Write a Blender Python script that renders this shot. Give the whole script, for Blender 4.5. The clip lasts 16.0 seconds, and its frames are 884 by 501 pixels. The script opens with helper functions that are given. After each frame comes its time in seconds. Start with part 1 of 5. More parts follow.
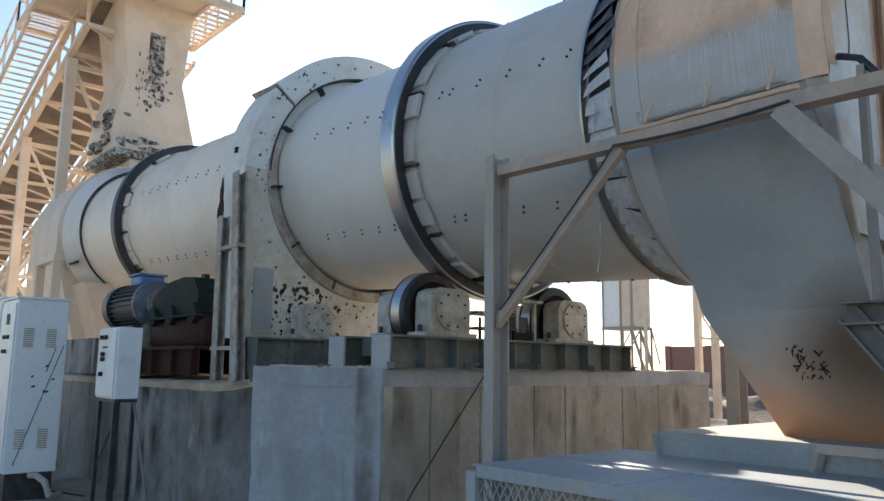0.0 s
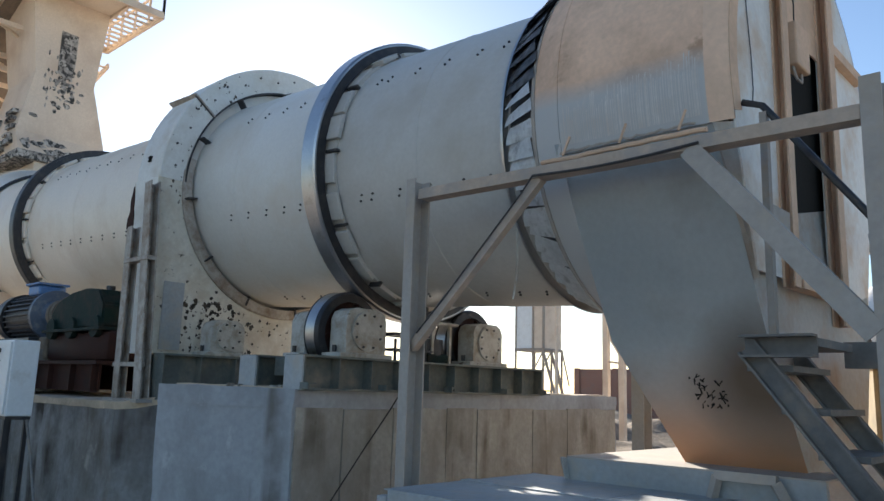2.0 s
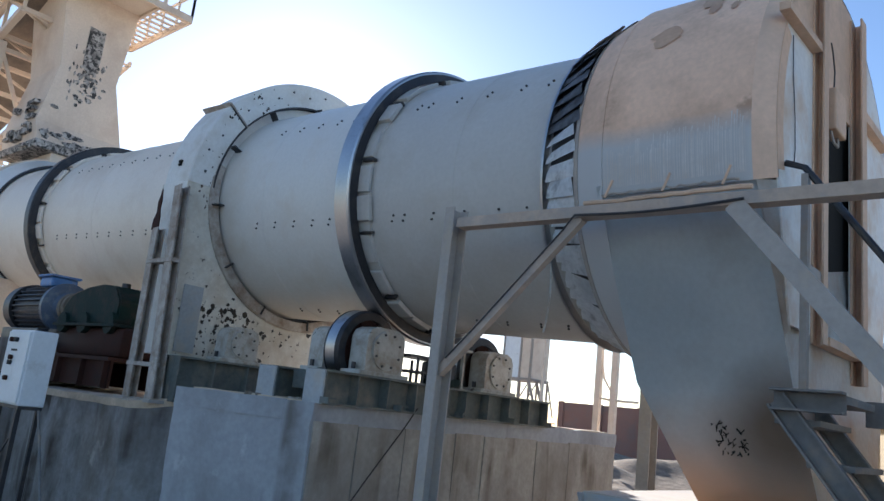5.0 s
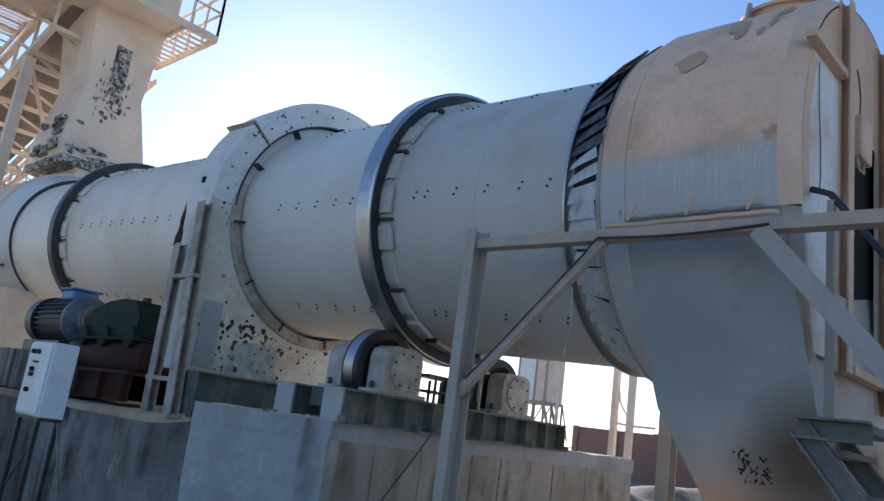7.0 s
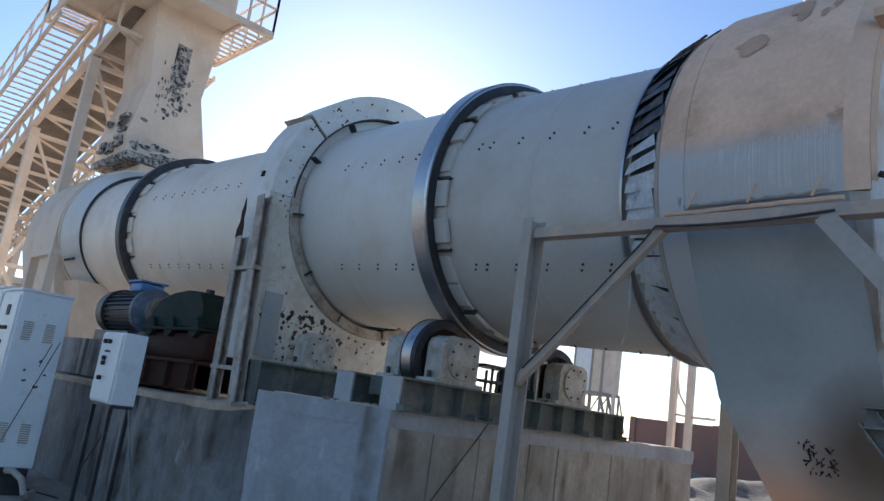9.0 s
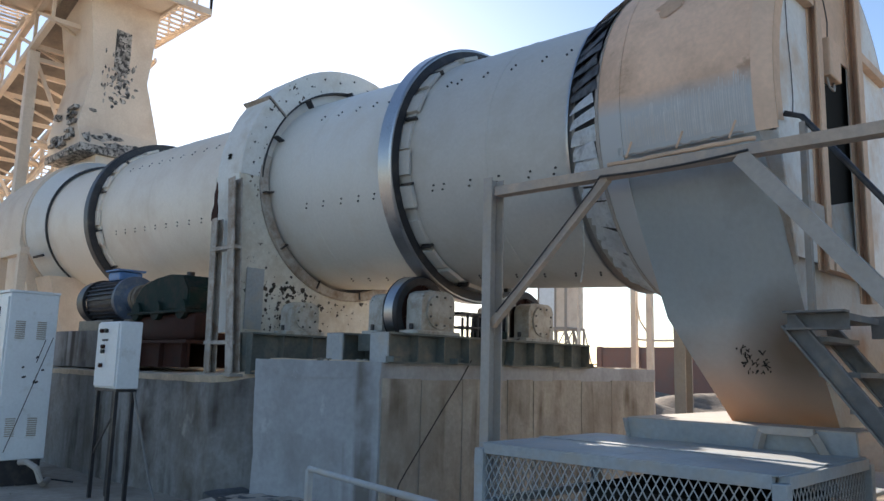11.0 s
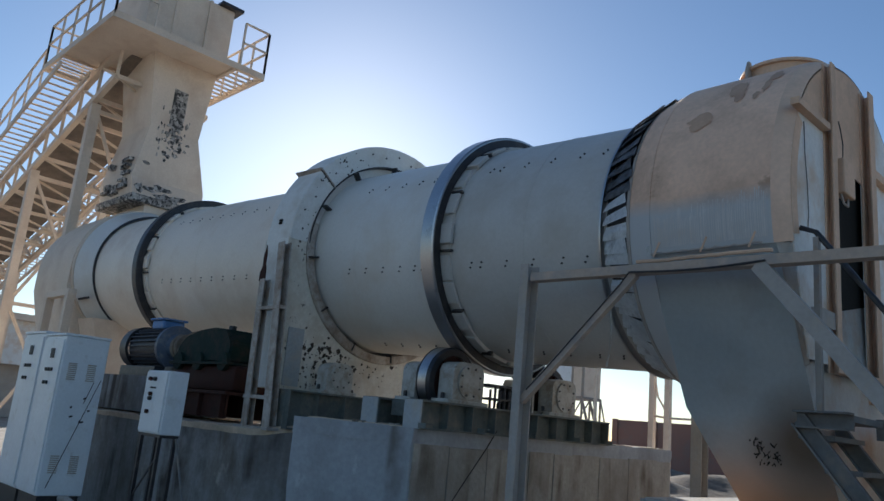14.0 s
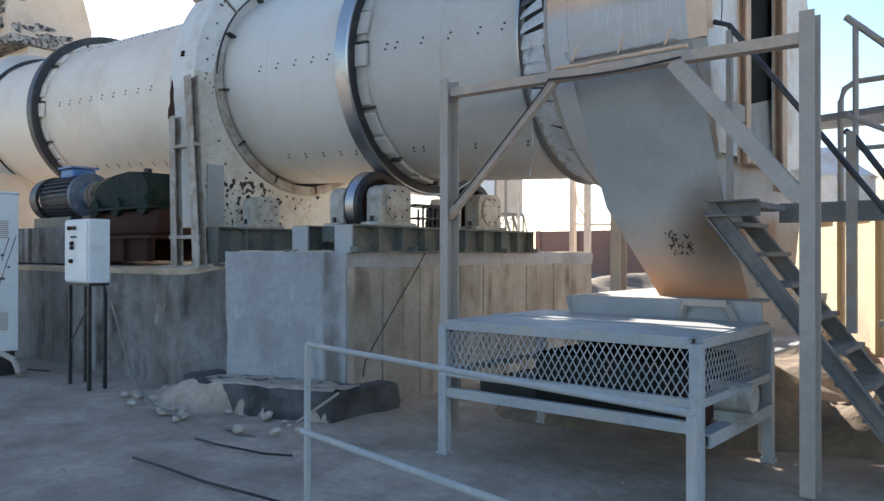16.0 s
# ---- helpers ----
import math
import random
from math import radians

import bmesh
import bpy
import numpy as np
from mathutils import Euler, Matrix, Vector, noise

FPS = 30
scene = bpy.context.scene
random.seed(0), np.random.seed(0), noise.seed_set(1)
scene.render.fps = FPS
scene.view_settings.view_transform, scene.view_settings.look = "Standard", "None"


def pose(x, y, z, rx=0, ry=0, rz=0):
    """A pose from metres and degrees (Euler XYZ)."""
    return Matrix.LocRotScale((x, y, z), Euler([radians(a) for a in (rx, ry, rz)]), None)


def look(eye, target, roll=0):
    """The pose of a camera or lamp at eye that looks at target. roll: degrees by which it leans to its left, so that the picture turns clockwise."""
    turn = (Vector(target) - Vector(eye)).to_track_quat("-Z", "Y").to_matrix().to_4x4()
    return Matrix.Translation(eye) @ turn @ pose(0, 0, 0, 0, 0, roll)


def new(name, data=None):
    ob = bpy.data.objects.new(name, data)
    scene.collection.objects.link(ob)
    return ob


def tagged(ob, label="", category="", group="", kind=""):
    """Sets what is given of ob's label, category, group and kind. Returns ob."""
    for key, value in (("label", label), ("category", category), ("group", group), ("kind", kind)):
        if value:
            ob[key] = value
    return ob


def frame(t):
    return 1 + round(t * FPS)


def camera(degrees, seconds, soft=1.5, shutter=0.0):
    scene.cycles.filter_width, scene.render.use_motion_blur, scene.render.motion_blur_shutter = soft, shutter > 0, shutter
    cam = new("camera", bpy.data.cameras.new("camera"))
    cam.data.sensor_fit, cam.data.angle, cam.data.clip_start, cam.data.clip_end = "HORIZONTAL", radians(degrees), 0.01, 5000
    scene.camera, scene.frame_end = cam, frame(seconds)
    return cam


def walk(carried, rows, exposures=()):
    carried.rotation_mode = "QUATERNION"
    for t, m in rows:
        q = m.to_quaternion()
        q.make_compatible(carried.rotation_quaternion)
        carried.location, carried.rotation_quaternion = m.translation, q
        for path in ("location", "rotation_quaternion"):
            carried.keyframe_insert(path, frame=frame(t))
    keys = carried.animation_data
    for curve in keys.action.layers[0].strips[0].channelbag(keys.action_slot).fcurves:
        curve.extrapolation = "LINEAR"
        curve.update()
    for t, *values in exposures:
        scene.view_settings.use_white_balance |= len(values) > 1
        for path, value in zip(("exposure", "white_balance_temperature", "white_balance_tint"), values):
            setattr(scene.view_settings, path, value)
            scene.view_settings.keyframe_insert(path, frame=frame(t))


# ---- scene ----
cam = camera(60.4, 16.0)
METRES, EYE, TILT, LEAN, TURN = 2.0, 1.46, 0.0, 0.0, 49.27
ROWS = [
    (0.0, 0.0, 0.0, 0.0, -0.13, 8.77, -0.83),
    (0.5, 0.0013, -0.0018, 0.0009, 0.08, 8.45, -0.4),
    (1.0, 0.0018, 0.0037, 0.0003, -1.76, 8.12, -0.48),
    (1.5, -0.0074, -0.0048, 0.0051, -5.22, 9.38, -0.68),
    (2.0, -0.0068, -0.0087, 0.0144, -6.63, 10.27, -1.79),
    (2.5, -0.0062, -0.014, 0.0097, -7.94, 10.34, -3.1),
    (3.0, -0.0666, -0.0304, 0.0077, -8.35, 10.06, -3.32),
    (3.5, -0.1212, -0.0555, 0.0112, -8.12, 10.39, -3.85),
    (4.0, -0.1426, -0.0594, 0.012, -8.32, 10.76, -5.08),
    (6.5, -0.1711, -0.0475, 0.013, -7.91, 13.41, -7.38),
    (7.0, -0.1768, -0.0526, 0.0088, -7.24, 13.43, -7.6),
    (7.5, -0.189, -0.044, 0.0079, -5.72, 13.2, -8.02),
    (8.0, -0.2024, -0.0476, 0.0045, -4.02, 12.99, -8.6),
    (8.5, -0.2011, -0.0509, 0.0058, -3.41, 12.8, -8.65),
    (11.0, -0.2641, -0.3571, -0.0212, -5.28, 8.74, -1.42),
    (11.5, -0.3536, -0.4837, -0.0065, -11.14, 9.96, -3.45),
    (12.0, -0.3449, -0.5978, 0.0052, -13.84, 11.27, -3.86),
    (12.5, -0.3396, -0.6208, 0.0117, -11.72, 12.15, -3.44),
    (13.0, -0.346, -0.6253, 0.0102, -7.86, 12.35, -4.31),
    (13.5, -0.3655, -0.6178, 0.0093, -5.02, 13.0, -5.22),
    (14.0, -0.3688, -0.6148, 0.0104, -4.45, 13.07, -5.25),
    (14.5, -0.368, -0.6154, 0.0118, -5.08, 13.02, -4.92),
    (15.0, -0.3593, -0.6235, 0.0128, -6.92, 12.58, -2.67),
    (15.5, -0.3642, -0.6318, -0.0005, -8.57, 6.43, -0.24),
    (16.0, -0.3771, -0.608, -0.0159, -9.72, 0.29, -0.05),
]
walk(cam, [(t, pose(0, 0, EYE, TILT, LEAN, TURN) @ pose(METRES * x, METRES * y, METRES * z, 90 + pitch, roll, yaw)) for t, x, y, z, yaw, pitch, roll in ROWS],
     exposures=[(0.0, 1.55, 6300, 10), (1.0, 1.5, 6250, 10), (2.0, 1.4, 6200, 10), (3.0, 1.72, 6200, 12), (4.0, 1.58, 5980, 12), (6.5, 1.3, 5480, 12), (8.5, 1.22, 5430, 12), (11.0, 1.47, 6200, 12), (11.5, 1.15, 6080, 11), (12.0, 0.72, 5680, 9),
                (12.5, 0.58, 5560, 8), (14.5, 0.62, 5560, 8), (15.0, 0.64, 5520, 8), (15.5, 0.98, 5600, 9), (16.0, 1.98, 6270, 12)])

# ---- sky and sun: low, behind the drum ----
SUN_LEFT, SUN_UP = 54.0, 19.2
world = bpy.data.worlds.new("sky")
scene.world = world
world.use_nodes = True
wn = world.node_tree.nodes
sky = wn.new("ShaderNodeTexSky")
sky.sky_type, sky.sun_disc = "NISHITA", False
sky.sun_elevation, sky.sun_rotation = radians(SUN_UP), radians(-SUN_LEFT)
sky.air_density, sky.dust_density, sky.ozone_density, sky.altitude = 1.0, 0.36, 1.7, 300
wn["Background"].inputs["Strength"].default_value = 0.07
world.node_tree.links.new(sky.outputs["Color"], wn["Background"].inputs["Color"])
sun = new("sun", bpy.data.lights.new("sun", "SUN"))
sun.data.energy, sun.data.angle, sun.data.color = 5.0, radians(0.6), (1.0, 0.9, 0.76)
a, e = radians(SUN_LEFT), radians(SUN_UP)
SUN_DIR = Vector((-math.sin(a) * math.cos(e), math.cos(a) * math.cos(e), math.sin(e)))
sun.matrix_world = look(SUN_DIR * 60, (0, 0, 0))


# ---- materials ----
def material(name, base, rough=0.6, metal=0.0, stain=None, stain_at=0.62, scale=1.5, fine=30.0, bump=0.15, streak=1.0, vary=0.1, spots=None, spots_at=0.7, spots_scale=9.0, settled=None, blot=None, drips=None):
    """Paint or stone with broad blotches, an optional stain or dust colour, optional small spots, and fine grain."""
    m = bpy.data.materials.new(name)
    m.use_nodes = True
    n, l = m.node_tree.nodes, m.node_tree.links
    b = n["Principled BSDF"]
    co = n.new("ShaderNodeTexCoord")
    mp = n.new("ShaderNodeMapping")
    mp.inputs["Scale"].default_value = (1, 1, streak)
    l.new(co.outputs["Object"], mp.inputs["Vector"])
    big = n.new("ShaderNodeTexNoise")
    big.inputs["Scale"].default_value, big.inputs["Detail"].default_value = scale, 8
    l.new(mp.outputs["Vector"], big.inputs["Vector"])
    small = n.new("ShaderNodeTexNoise")
    small.inputs["Scale"].default_value, small.inputs["Detail"].default_value = fine, 6
    l.new(co.outputs["Object"], small.inputs["Vector"])
    ramp = n.new("ShaderNodeMapRange")
    ramp.inputs["To Min"].default_value, ramp.inputs["To Max"].default_value = 1 - vary, 1 + vary
    l.new(big.outputs["Fac"], ramp.inputs["Value"])
    ramp.inputs["From Min"].default_value, ramp.inputs["From Max"].default_value = 0.25, 0.75
    grain = n.new("ShaderNodeMapRange")
    grain.inputs["From Min"].default_value, grain.inputs["From Max"].default_value = 0.3, 0.7
    grain.inputs["To Min"].default_value, grain.inputs["To Max"].default_value = 1 - vary * 0.6, 1 + vary * 0.6
    l.new(small.outputs["Fac"], grain.inputs["Value"])
    mul = n.new("ShaderNodeMath")
    mul.operation = "MULTIPLY"
    l.new(ramp.outputs["Result"], mul.inputs[0])
    l.new(grain.outputs["Result"], mul.inputs[1])
    colour = n.new("ShaderNodeMix")
    colour.data_type, colour.blend_type = "RGBA", "MULTIPLY"
    colour.inputs["Factor"].default_value = 1.0
    colour.inputs["A"].default_value = (*base, 1)
    l.new(mul.outputs[0], colour.inputs["B"])
    out = colour.outputs["Result"]

    def layer(out, col, at, sc, width):
        ns = n.new("ShaderNodeTexNoise")
        ns.inputs["Scale"].default_value, ns.inputs["Detail"].default_value, ns.inputs["Roughness"].default_value = sc, 9, 0.65
        l.new(mp.outputs["Vector"], ns.inputs["Vector"])
        mr = n.new("ShaderNodeMapRange")
        mr.inputs["From Min"].default_value, mr.inputs["From Max"].default_value = at - width, at + width
        l.new(ns.outputs["Fac"], mr.inputs["Value"])
        mx = n.new("ShaderNodeMix")
        mx.data_type = "RGBA"
        l.new(mr.outputs["Result"], mx.inputs["Factor"])
        l.new(out, mx.inputs["A"])
        mx.inputs["B"].default_value = (*col, 1)
        return mx.outputs["Result"]

    if stain:
        out = layer(out, stain, stain_at, scale * 1.7, 0.12)
    if spots:
        out = layer(out, spots, spots_at, spots_scale, 0.03)
    if drips:
        col, at, sc = drips
        tall = n.new("ShaderNodeMapping")
        tall.inputs["Scale"].default_value = (1, 1, 0.07)
        l.new(co.outputs["Object"], tall.inputs["Vector"])
        run = n.new("ShaderNodeTexNoise")
        run.inputs["Scale"].default_value, run.inputs["Detail"].default_value, run.inputs["Distortion"].default_value = sc, 4, 0.3
        l.new(tall.outputs["Vector"], run.inputs["Vector"])
        where = n.new("ShaderNodeTexNoise")
        where.inputs["Scale"].default_value, where.inputs["Detail"].default_value = 1.7, 5
        l.new(co.outputs["Object"], where.inputs["Vector"])
        both = n.new("ShaderNodeMath")
        both.operation = "MULTIPLY"
        for src, lo, hi, slot in ((run, at, at + 0.12, 0), (where, 0.42, 0.6, 1)):
            mr = n.new("ShaderNodeMapRange")
            mr.inputs["From Min"].default_value, mr.inputs["From Max"].default_value = lo, hi
            l.new(src.outputs["Fac"], mr.inputs["Value"])
            l.new(mr.outputs["Result"], both.inputs[slot])
        mx = n.new("ShaderNodeMix")
        mx.data_type = "RGBA"
        l.new(both.outputs[0], mx.inputs["Factor"])
        l.new(out, mx.inputs["A"])
        mx.inputs["B"].default_value = (*col, 1)
        out = mx.outputs["Result"]
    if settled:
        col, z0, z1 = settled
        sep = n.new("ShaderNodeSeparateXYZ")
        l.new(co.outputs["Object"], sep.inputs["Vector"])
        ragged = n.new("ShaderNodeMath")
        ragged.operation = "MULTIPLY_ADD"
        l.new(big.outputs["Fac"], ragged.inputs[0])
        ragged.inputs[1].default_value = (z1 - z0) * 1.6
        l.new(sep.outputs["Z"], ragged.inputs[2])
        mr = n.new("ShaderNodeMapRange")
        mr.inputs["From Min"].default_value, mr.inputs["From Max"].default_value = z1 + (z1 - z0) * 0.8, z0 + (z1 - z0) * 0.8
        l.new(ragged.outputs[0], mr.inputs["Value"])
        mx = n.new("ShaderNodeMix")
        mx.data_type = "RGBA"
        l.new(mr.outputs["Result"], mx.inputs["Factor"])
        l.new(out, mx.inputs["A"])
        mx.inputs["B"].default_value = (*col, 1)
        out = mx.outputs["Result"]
    if blot:
        col, at, size = blot
        far = n.new("ShaderNodeVectorMath")
        far.operation = "DISTANCE"
        l.new(co.outputs["Object"], far.inputs[0])
        far.inputs[1].default_value = at
        uneven = n.new("ShaderNodeMath")
        uneven.operation = "MULTIPLY_ADD"
        l.new(big.outputs["Fac"], uneven.inputs[0])
        uneven.inputs[1].default_value = -size * 1.4
        l.new(far.outputs["Value"], uneven.inputs[2])
        mr = n.new("ShaderNodeMapRange")
        mr.inputs["From Min"].default_value, mr.inputs["From Max"].default_value = size * 0.45, -size * 0.35
        l.new(uneven.outputs[0], mr.inputs["Value"])
        mx = n.new("ShaderNodeMix")
        mx.data_type = "RGBA"
        l.new(mr.outputs["Result"], mx.inputs["Factor"])
        l.new(out, mx.inputs["A"])
        mx.inputs["B"].default_value = (*col, 1)
        out = mx.outputs["Result"]
    l.new(out, b.inputs["Base Color"])
    b.inputs["Roughness"].default_value, b.inputs["Metallic"].default_value = rough, metal
    if bump:
        bp = n.new("ShaderNodeBump")
        bp.inputs["Strength"].default_value, bp.inputs["Distance"].default_value = bump, 0.01
        l.new(small.outputs["Fac"], bp.inputs["Height"])
        l.new(bp.outputs["Normal"], b.inputs["Normal"])
    return m


DRUM = material("drum_paint", (0.67, 0.655, 0.615), 0.46, stain=(0.60, 0.55, 0.475), stain_at=0.6, scale=0.7, vary=0.06, bump=0.03)
# drum paint darkened to carry the shade on the outlet end
OUTEND = material("shaded_outlet_paint", (0.50, 0.485, 0.455), 0.48, stain=(0.43, 0.40, 0.35), stain_at=0.6, scale=0.9, vary=0.07, bump=0.03)
# drum paint made creamier to carry light bounced off the sunlit ground
FEEDEND = material("bounce_lit_drum_paint", (0.76, 0.685, 0.585), 0.5, stain=(0.66, 0.56, 0.45), stain_at=0.6, scale=0.8, vary=0.06, bump=0.03)
GUARD = material("guard_paint", (0.70, 0.695, 0.66), 0.55, stain=(0.56, 0.52, 0.45), scale=1.4, vary=0.08, spots=(0.13, 0.10, 0.07), spots_at=0.72, spots_scale=5)
GREASY = material("greasy_paint", (0.68, 0.64, 0.55), 0.55, stain=(0.52, 0.44, 0.33), stain_at=0.56, scale=1.6, spots=(0.06, 0.045, 0.035), spots_at=0.655, spots_scale=13, vary=0.12)
DUSTY = material("dusty_grey_paint", (0.39, 0.35, 0.31), 0.75, stain=(0.43, 0.36, 0.28), stain_at=0.63, scale=3.5, vary=0.1)
STEEL = material("polished_steel", (0.45, 0.45, 0.46), 0.32, 1.0, stain=(0.2, 0.18, 0.16), stain_at=0.7, scale=3, fine=60, bump=0.04)
DARK = material("oily_dark_steel", (0.05, 0.05, 0.055), 0.45, 0.6, stain=(0.10, 0.09, 0.08), scale=4)
RUBBER = material("black_rubber", (0.02, 0.02, 0.02), 0.6)
RUST = material("red_oxide", (0.045, 0.018, 0.013), 0.7, stain=(0.025, 0.016, 0.013), scale=4)
CREAM = material("cream_bearing_paint", (0.46, 0.445, 0.40), 0.55, stain=(0.26, 0.21, 0.15), stain_at=0.57, scale=4, spots=(0.06, 0.05, 0.04), spots_at=0.68)
GREENGREY = material("green_grey_steel", (0.115, 0.13, 0.12), 0.6, stain=(0.24, 0.21, 0.165), stain_at=0.6, scale=3, vary=0.2)
CONCRETE = material("concrete", (0.35, 0.36, 0.375), 0.88, stain=(0.25, 0.25, 0.25), stain_at=0.58, scale=0.9, streak=0.7, bump=0.5, fine=20, vary=0.14, spots=(0.44, 0.45, 0.46), spots_at=0.66, spots_scale=2.3, drips=((0.16, 0.15, 0.14), 0.56, 3.0))
STAINED = material("stained_concrete", (0.27, 0.265, 0.26), 0.85, stain=(0.15, 0.13, 0.11), stain_at=0.54, scale=1.2, streak=0.6, spots=(0.36, 0.33, 0.29), spots_at=0.66, spots_scale=2.6, bump=0.6, fine=22, vary=0.2, drips=((0.05, 0.04, 0.032), 0.48, 3.4))
DIRT = material("dirt", (0.43, 0.365, 0.30), 0.95, stain=(0.27, 0.225, 0.18), stain_at=0.54, scale=0.7, fine=14, bump=0.9, vary=0.2)
SPOIL = material("spilled_dirt", (0.27, 0.215, 0.16), 0.95, stain=(0.15, 0.125, 0.1), stain_at=0.52, scale=1.8, fine=16, bump=0.9, vary=0.25)
STAND = material("dusty_beige_steel", (0.43, 0.385, 0.335), 0.7, stain=(0.24, 0.175, 0.125), stain_at=0.54, scale=4, vary=0.16, spots=(0.10, 0.08, 0.06), spots_at=0.7)
GREASE = material("black_grease", (0.03, 0.024, 0.019), 0.5, stain=(0.09, 0.06, 0.04), scale=6)
RUBBED = material("rubbed_streak", (0.62, 0.60, 0.575), 0.5, stain=(0.55, 0.50, 0.45), stain_at=0.55, scale=4, vary=0.1)
FIN = material("sooty_fin", (0.03, 0.036, 0.05), 0.55, stain=(0.09, 0.085, 0.08), scale=6)
TAN = material("tan_settled_dust", (0.58, 0.46, 0.335), 0.95, stain=(0.44, 0.35, 0.255), stain_at=0.57, scale=3, fine=18, bump=0.8, vary=0.18)
LOOSE = material("pale_loose_dust", (0.50, 0.45, 0.385), 0.95, stain=(0.33, 0.28, 0.22), stain_at=0.57, scale=3, fine=18, bump=0.8, vary=0.2)
OILY = material("oily_concrete", (0.10, 0.105, 0.11), 0.8, stain=(0.035, 0.035, 0.036), stain_at=0.5, scale=1.6, fine=20, bump=0.6, vary=0.25)
BEAMDUST = material("dust_caked_beam", (0.47, 0.37, 0.29), 0.8, stain=(0.35, 0.31, 0.28), stain_at=0.58, scale=3, vary=0.14)
HOOD = material("hood_dust", (0.66, 0.45, 0.305), 0.75, stain=(0.52, 0.36, 0.25), stain_at=0.57, scale=1.6, vary=0.12, spots=(0.62, 0.55, 0.46), spots_at=0.7, spots_scale=2.5)
SHELL = material("shell_dust", (0.79, 0.54, 0.38), 0.75, stain=(0.50, 0.325, 0.215), stain_at=0.56, scale=0.9, vary=0.12, spots=(0.47, 0.295, 0.19), spots_at=0.63, spots_scale=1.7, settled=((0.50, 0.50, 0.495), -0.10, 0.03))
EDGE = material("edge_dust", (0.74, 0.52, 0.375), 0.78, stain=(0.60, 0.43, 0.31), stain_at=0.58, scale=1.4, vary=0.1)
PATCH = material("rusty_dust_film", (0.56, 0.365, 0.24), 0.8, stain=(0.47, 0.30, 0.20), stain_at=0.55, scale=3, vary=0.12)
ENDSHEET = material("end_sheet", (0.74, 0.725, 0.69), 0.65, stain=(0.60, 0.45, 0.32), stain_at=0.58, scale=1.3, vary=0.1)
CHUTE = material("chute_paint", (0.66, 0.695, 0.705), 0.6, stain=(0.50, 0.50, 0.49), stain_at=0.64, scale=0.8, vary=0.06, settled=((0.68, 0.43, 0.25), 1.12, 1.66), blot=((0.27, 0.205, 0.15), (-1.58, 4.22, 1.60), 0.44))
DARKLEAF = material("dark_foil", (0.24, 0.235, 0.235), 0.45, 0.5, stain=(0.09, 0.085, 0.085), stain_at=0.52, scale=5, vary=0.2)
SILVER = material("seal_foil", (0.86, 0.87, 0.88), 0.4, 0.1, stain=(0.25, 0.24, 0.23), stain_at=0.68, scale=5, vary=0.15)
TOWER = material("tower_paint", (0.68, 0.565, 0.445), 0.6, stain=(0.56, 0.43, 0.32), stain_at=0.6, scale=0.8, vary=0.1, spots=(0.3, 0.24, 0.18), spots_at=0.74, spots_scale=4)
SOOT = material("peeling_soot", (0.5, 0.46, 0.41), 0.7, stain=(0.2, 0.18, 0.16), stain_at=0.5, spots=(0.04, 0.037, 0.034), spots_at=0.52, spots_scale=13, scale=4)
WHITE = material("white_enamel", (0.72, 0.74, 0.75), 0.4, stain=(0.5, 0.48, 0.44), stain_at=0.7, scale=3, vary=0.06, bump=0.03)
BLUE = material("motor_blue", (0.075, 0.10, 0.145), 0.5, stain=(0.2, 0.2, 0.2), scale=6, vary=0.15)
GREEN = material("reducer_green", (0.010, 0.024, 0.02), 0.7, stain=(0.045, 0.035, 0.028), stain_at=0.58, scale=4, vary=0.2)
CAGE = material("cage_paint", (0.36, 0.38, 0.39), 0.6, stain=(0.42, 0.38, 0.32), stain_at=0.6, scale=3, vary=0.15)
IRON = material("dark_stair_iron", (0.17, 0.163, 0.155), 0.65, stain=(0.28, 0.23, 0.18), stain_at=0.62, scale=3, vary=0.18)
BOARD = material("board_cast_concrete", (0.37, 0.345, 0.30), 0.9, stain=(0.25, 0.225, 0.19), stain_at=0.55, scale=1.3, streak=0.6, bump=0.7, fine=24, vary=0.18, spots=(0.16, 0.14, 0.12), spots_at=0.70, spots_scale=5, drips=((0.15, 0.125, 0.095), 0.52, 4.2))
BELT = material("belt_dust", (0.23, 0.185, 0.145), 0.85, stain=(0.12, 0.10, 0.085), stain_at=0.55, scale=0.8, vary=0.2)
LIDBLUE = material("box_lid_blue", (0.08, 0.19, 0.42), 0.5, stain=(0.2, 0.22, 0.26), scale=6)
# flat black: painted shade in the doorway and under the cage, also holes and scuffs
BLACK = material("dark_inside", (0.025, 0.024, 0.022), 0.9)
GALV = material("rail_steel", (0.31, 0.275, 0.24), 0.6, 0.1, stain=(0.36, 0.22, 0.12), stain_at=0.62, scale=5)
BRICK = material("far_red_wall", (0.30, 0.16, 0.12), 0.85, stain=(0.24, 0.18, 0.15), scale=0.5)
TANK = material("dusty_tank", (0.29, 0.245, 0.19), 0.8, stain=(0.22, 0.18, 0.135), scale=0.6)
YELLOW = material("dusty_yellow_wall", (0.36, 0.28, 0.165), 0.85, stain=(0.24, 0.19, 0.125), scale=1)


# ---- mesh helpers ----
def obj(name, bm, mat, parent=None, label="", smooth=False):
    me = bpy.data.meshes.new(name)
    bm.to_mesh(me)
    bm.free()
    me.materials.append(mat)
    if smooth:
        me.polygons.foreach_set("use_smooth", [True] * len(me.polygons))
        me.set_sharp_from_angle(angle=radians(35))
    ob = new(name, me)
    ob.parent = parent
    if label:
        ob["label"] = label
    return ob


part = obj


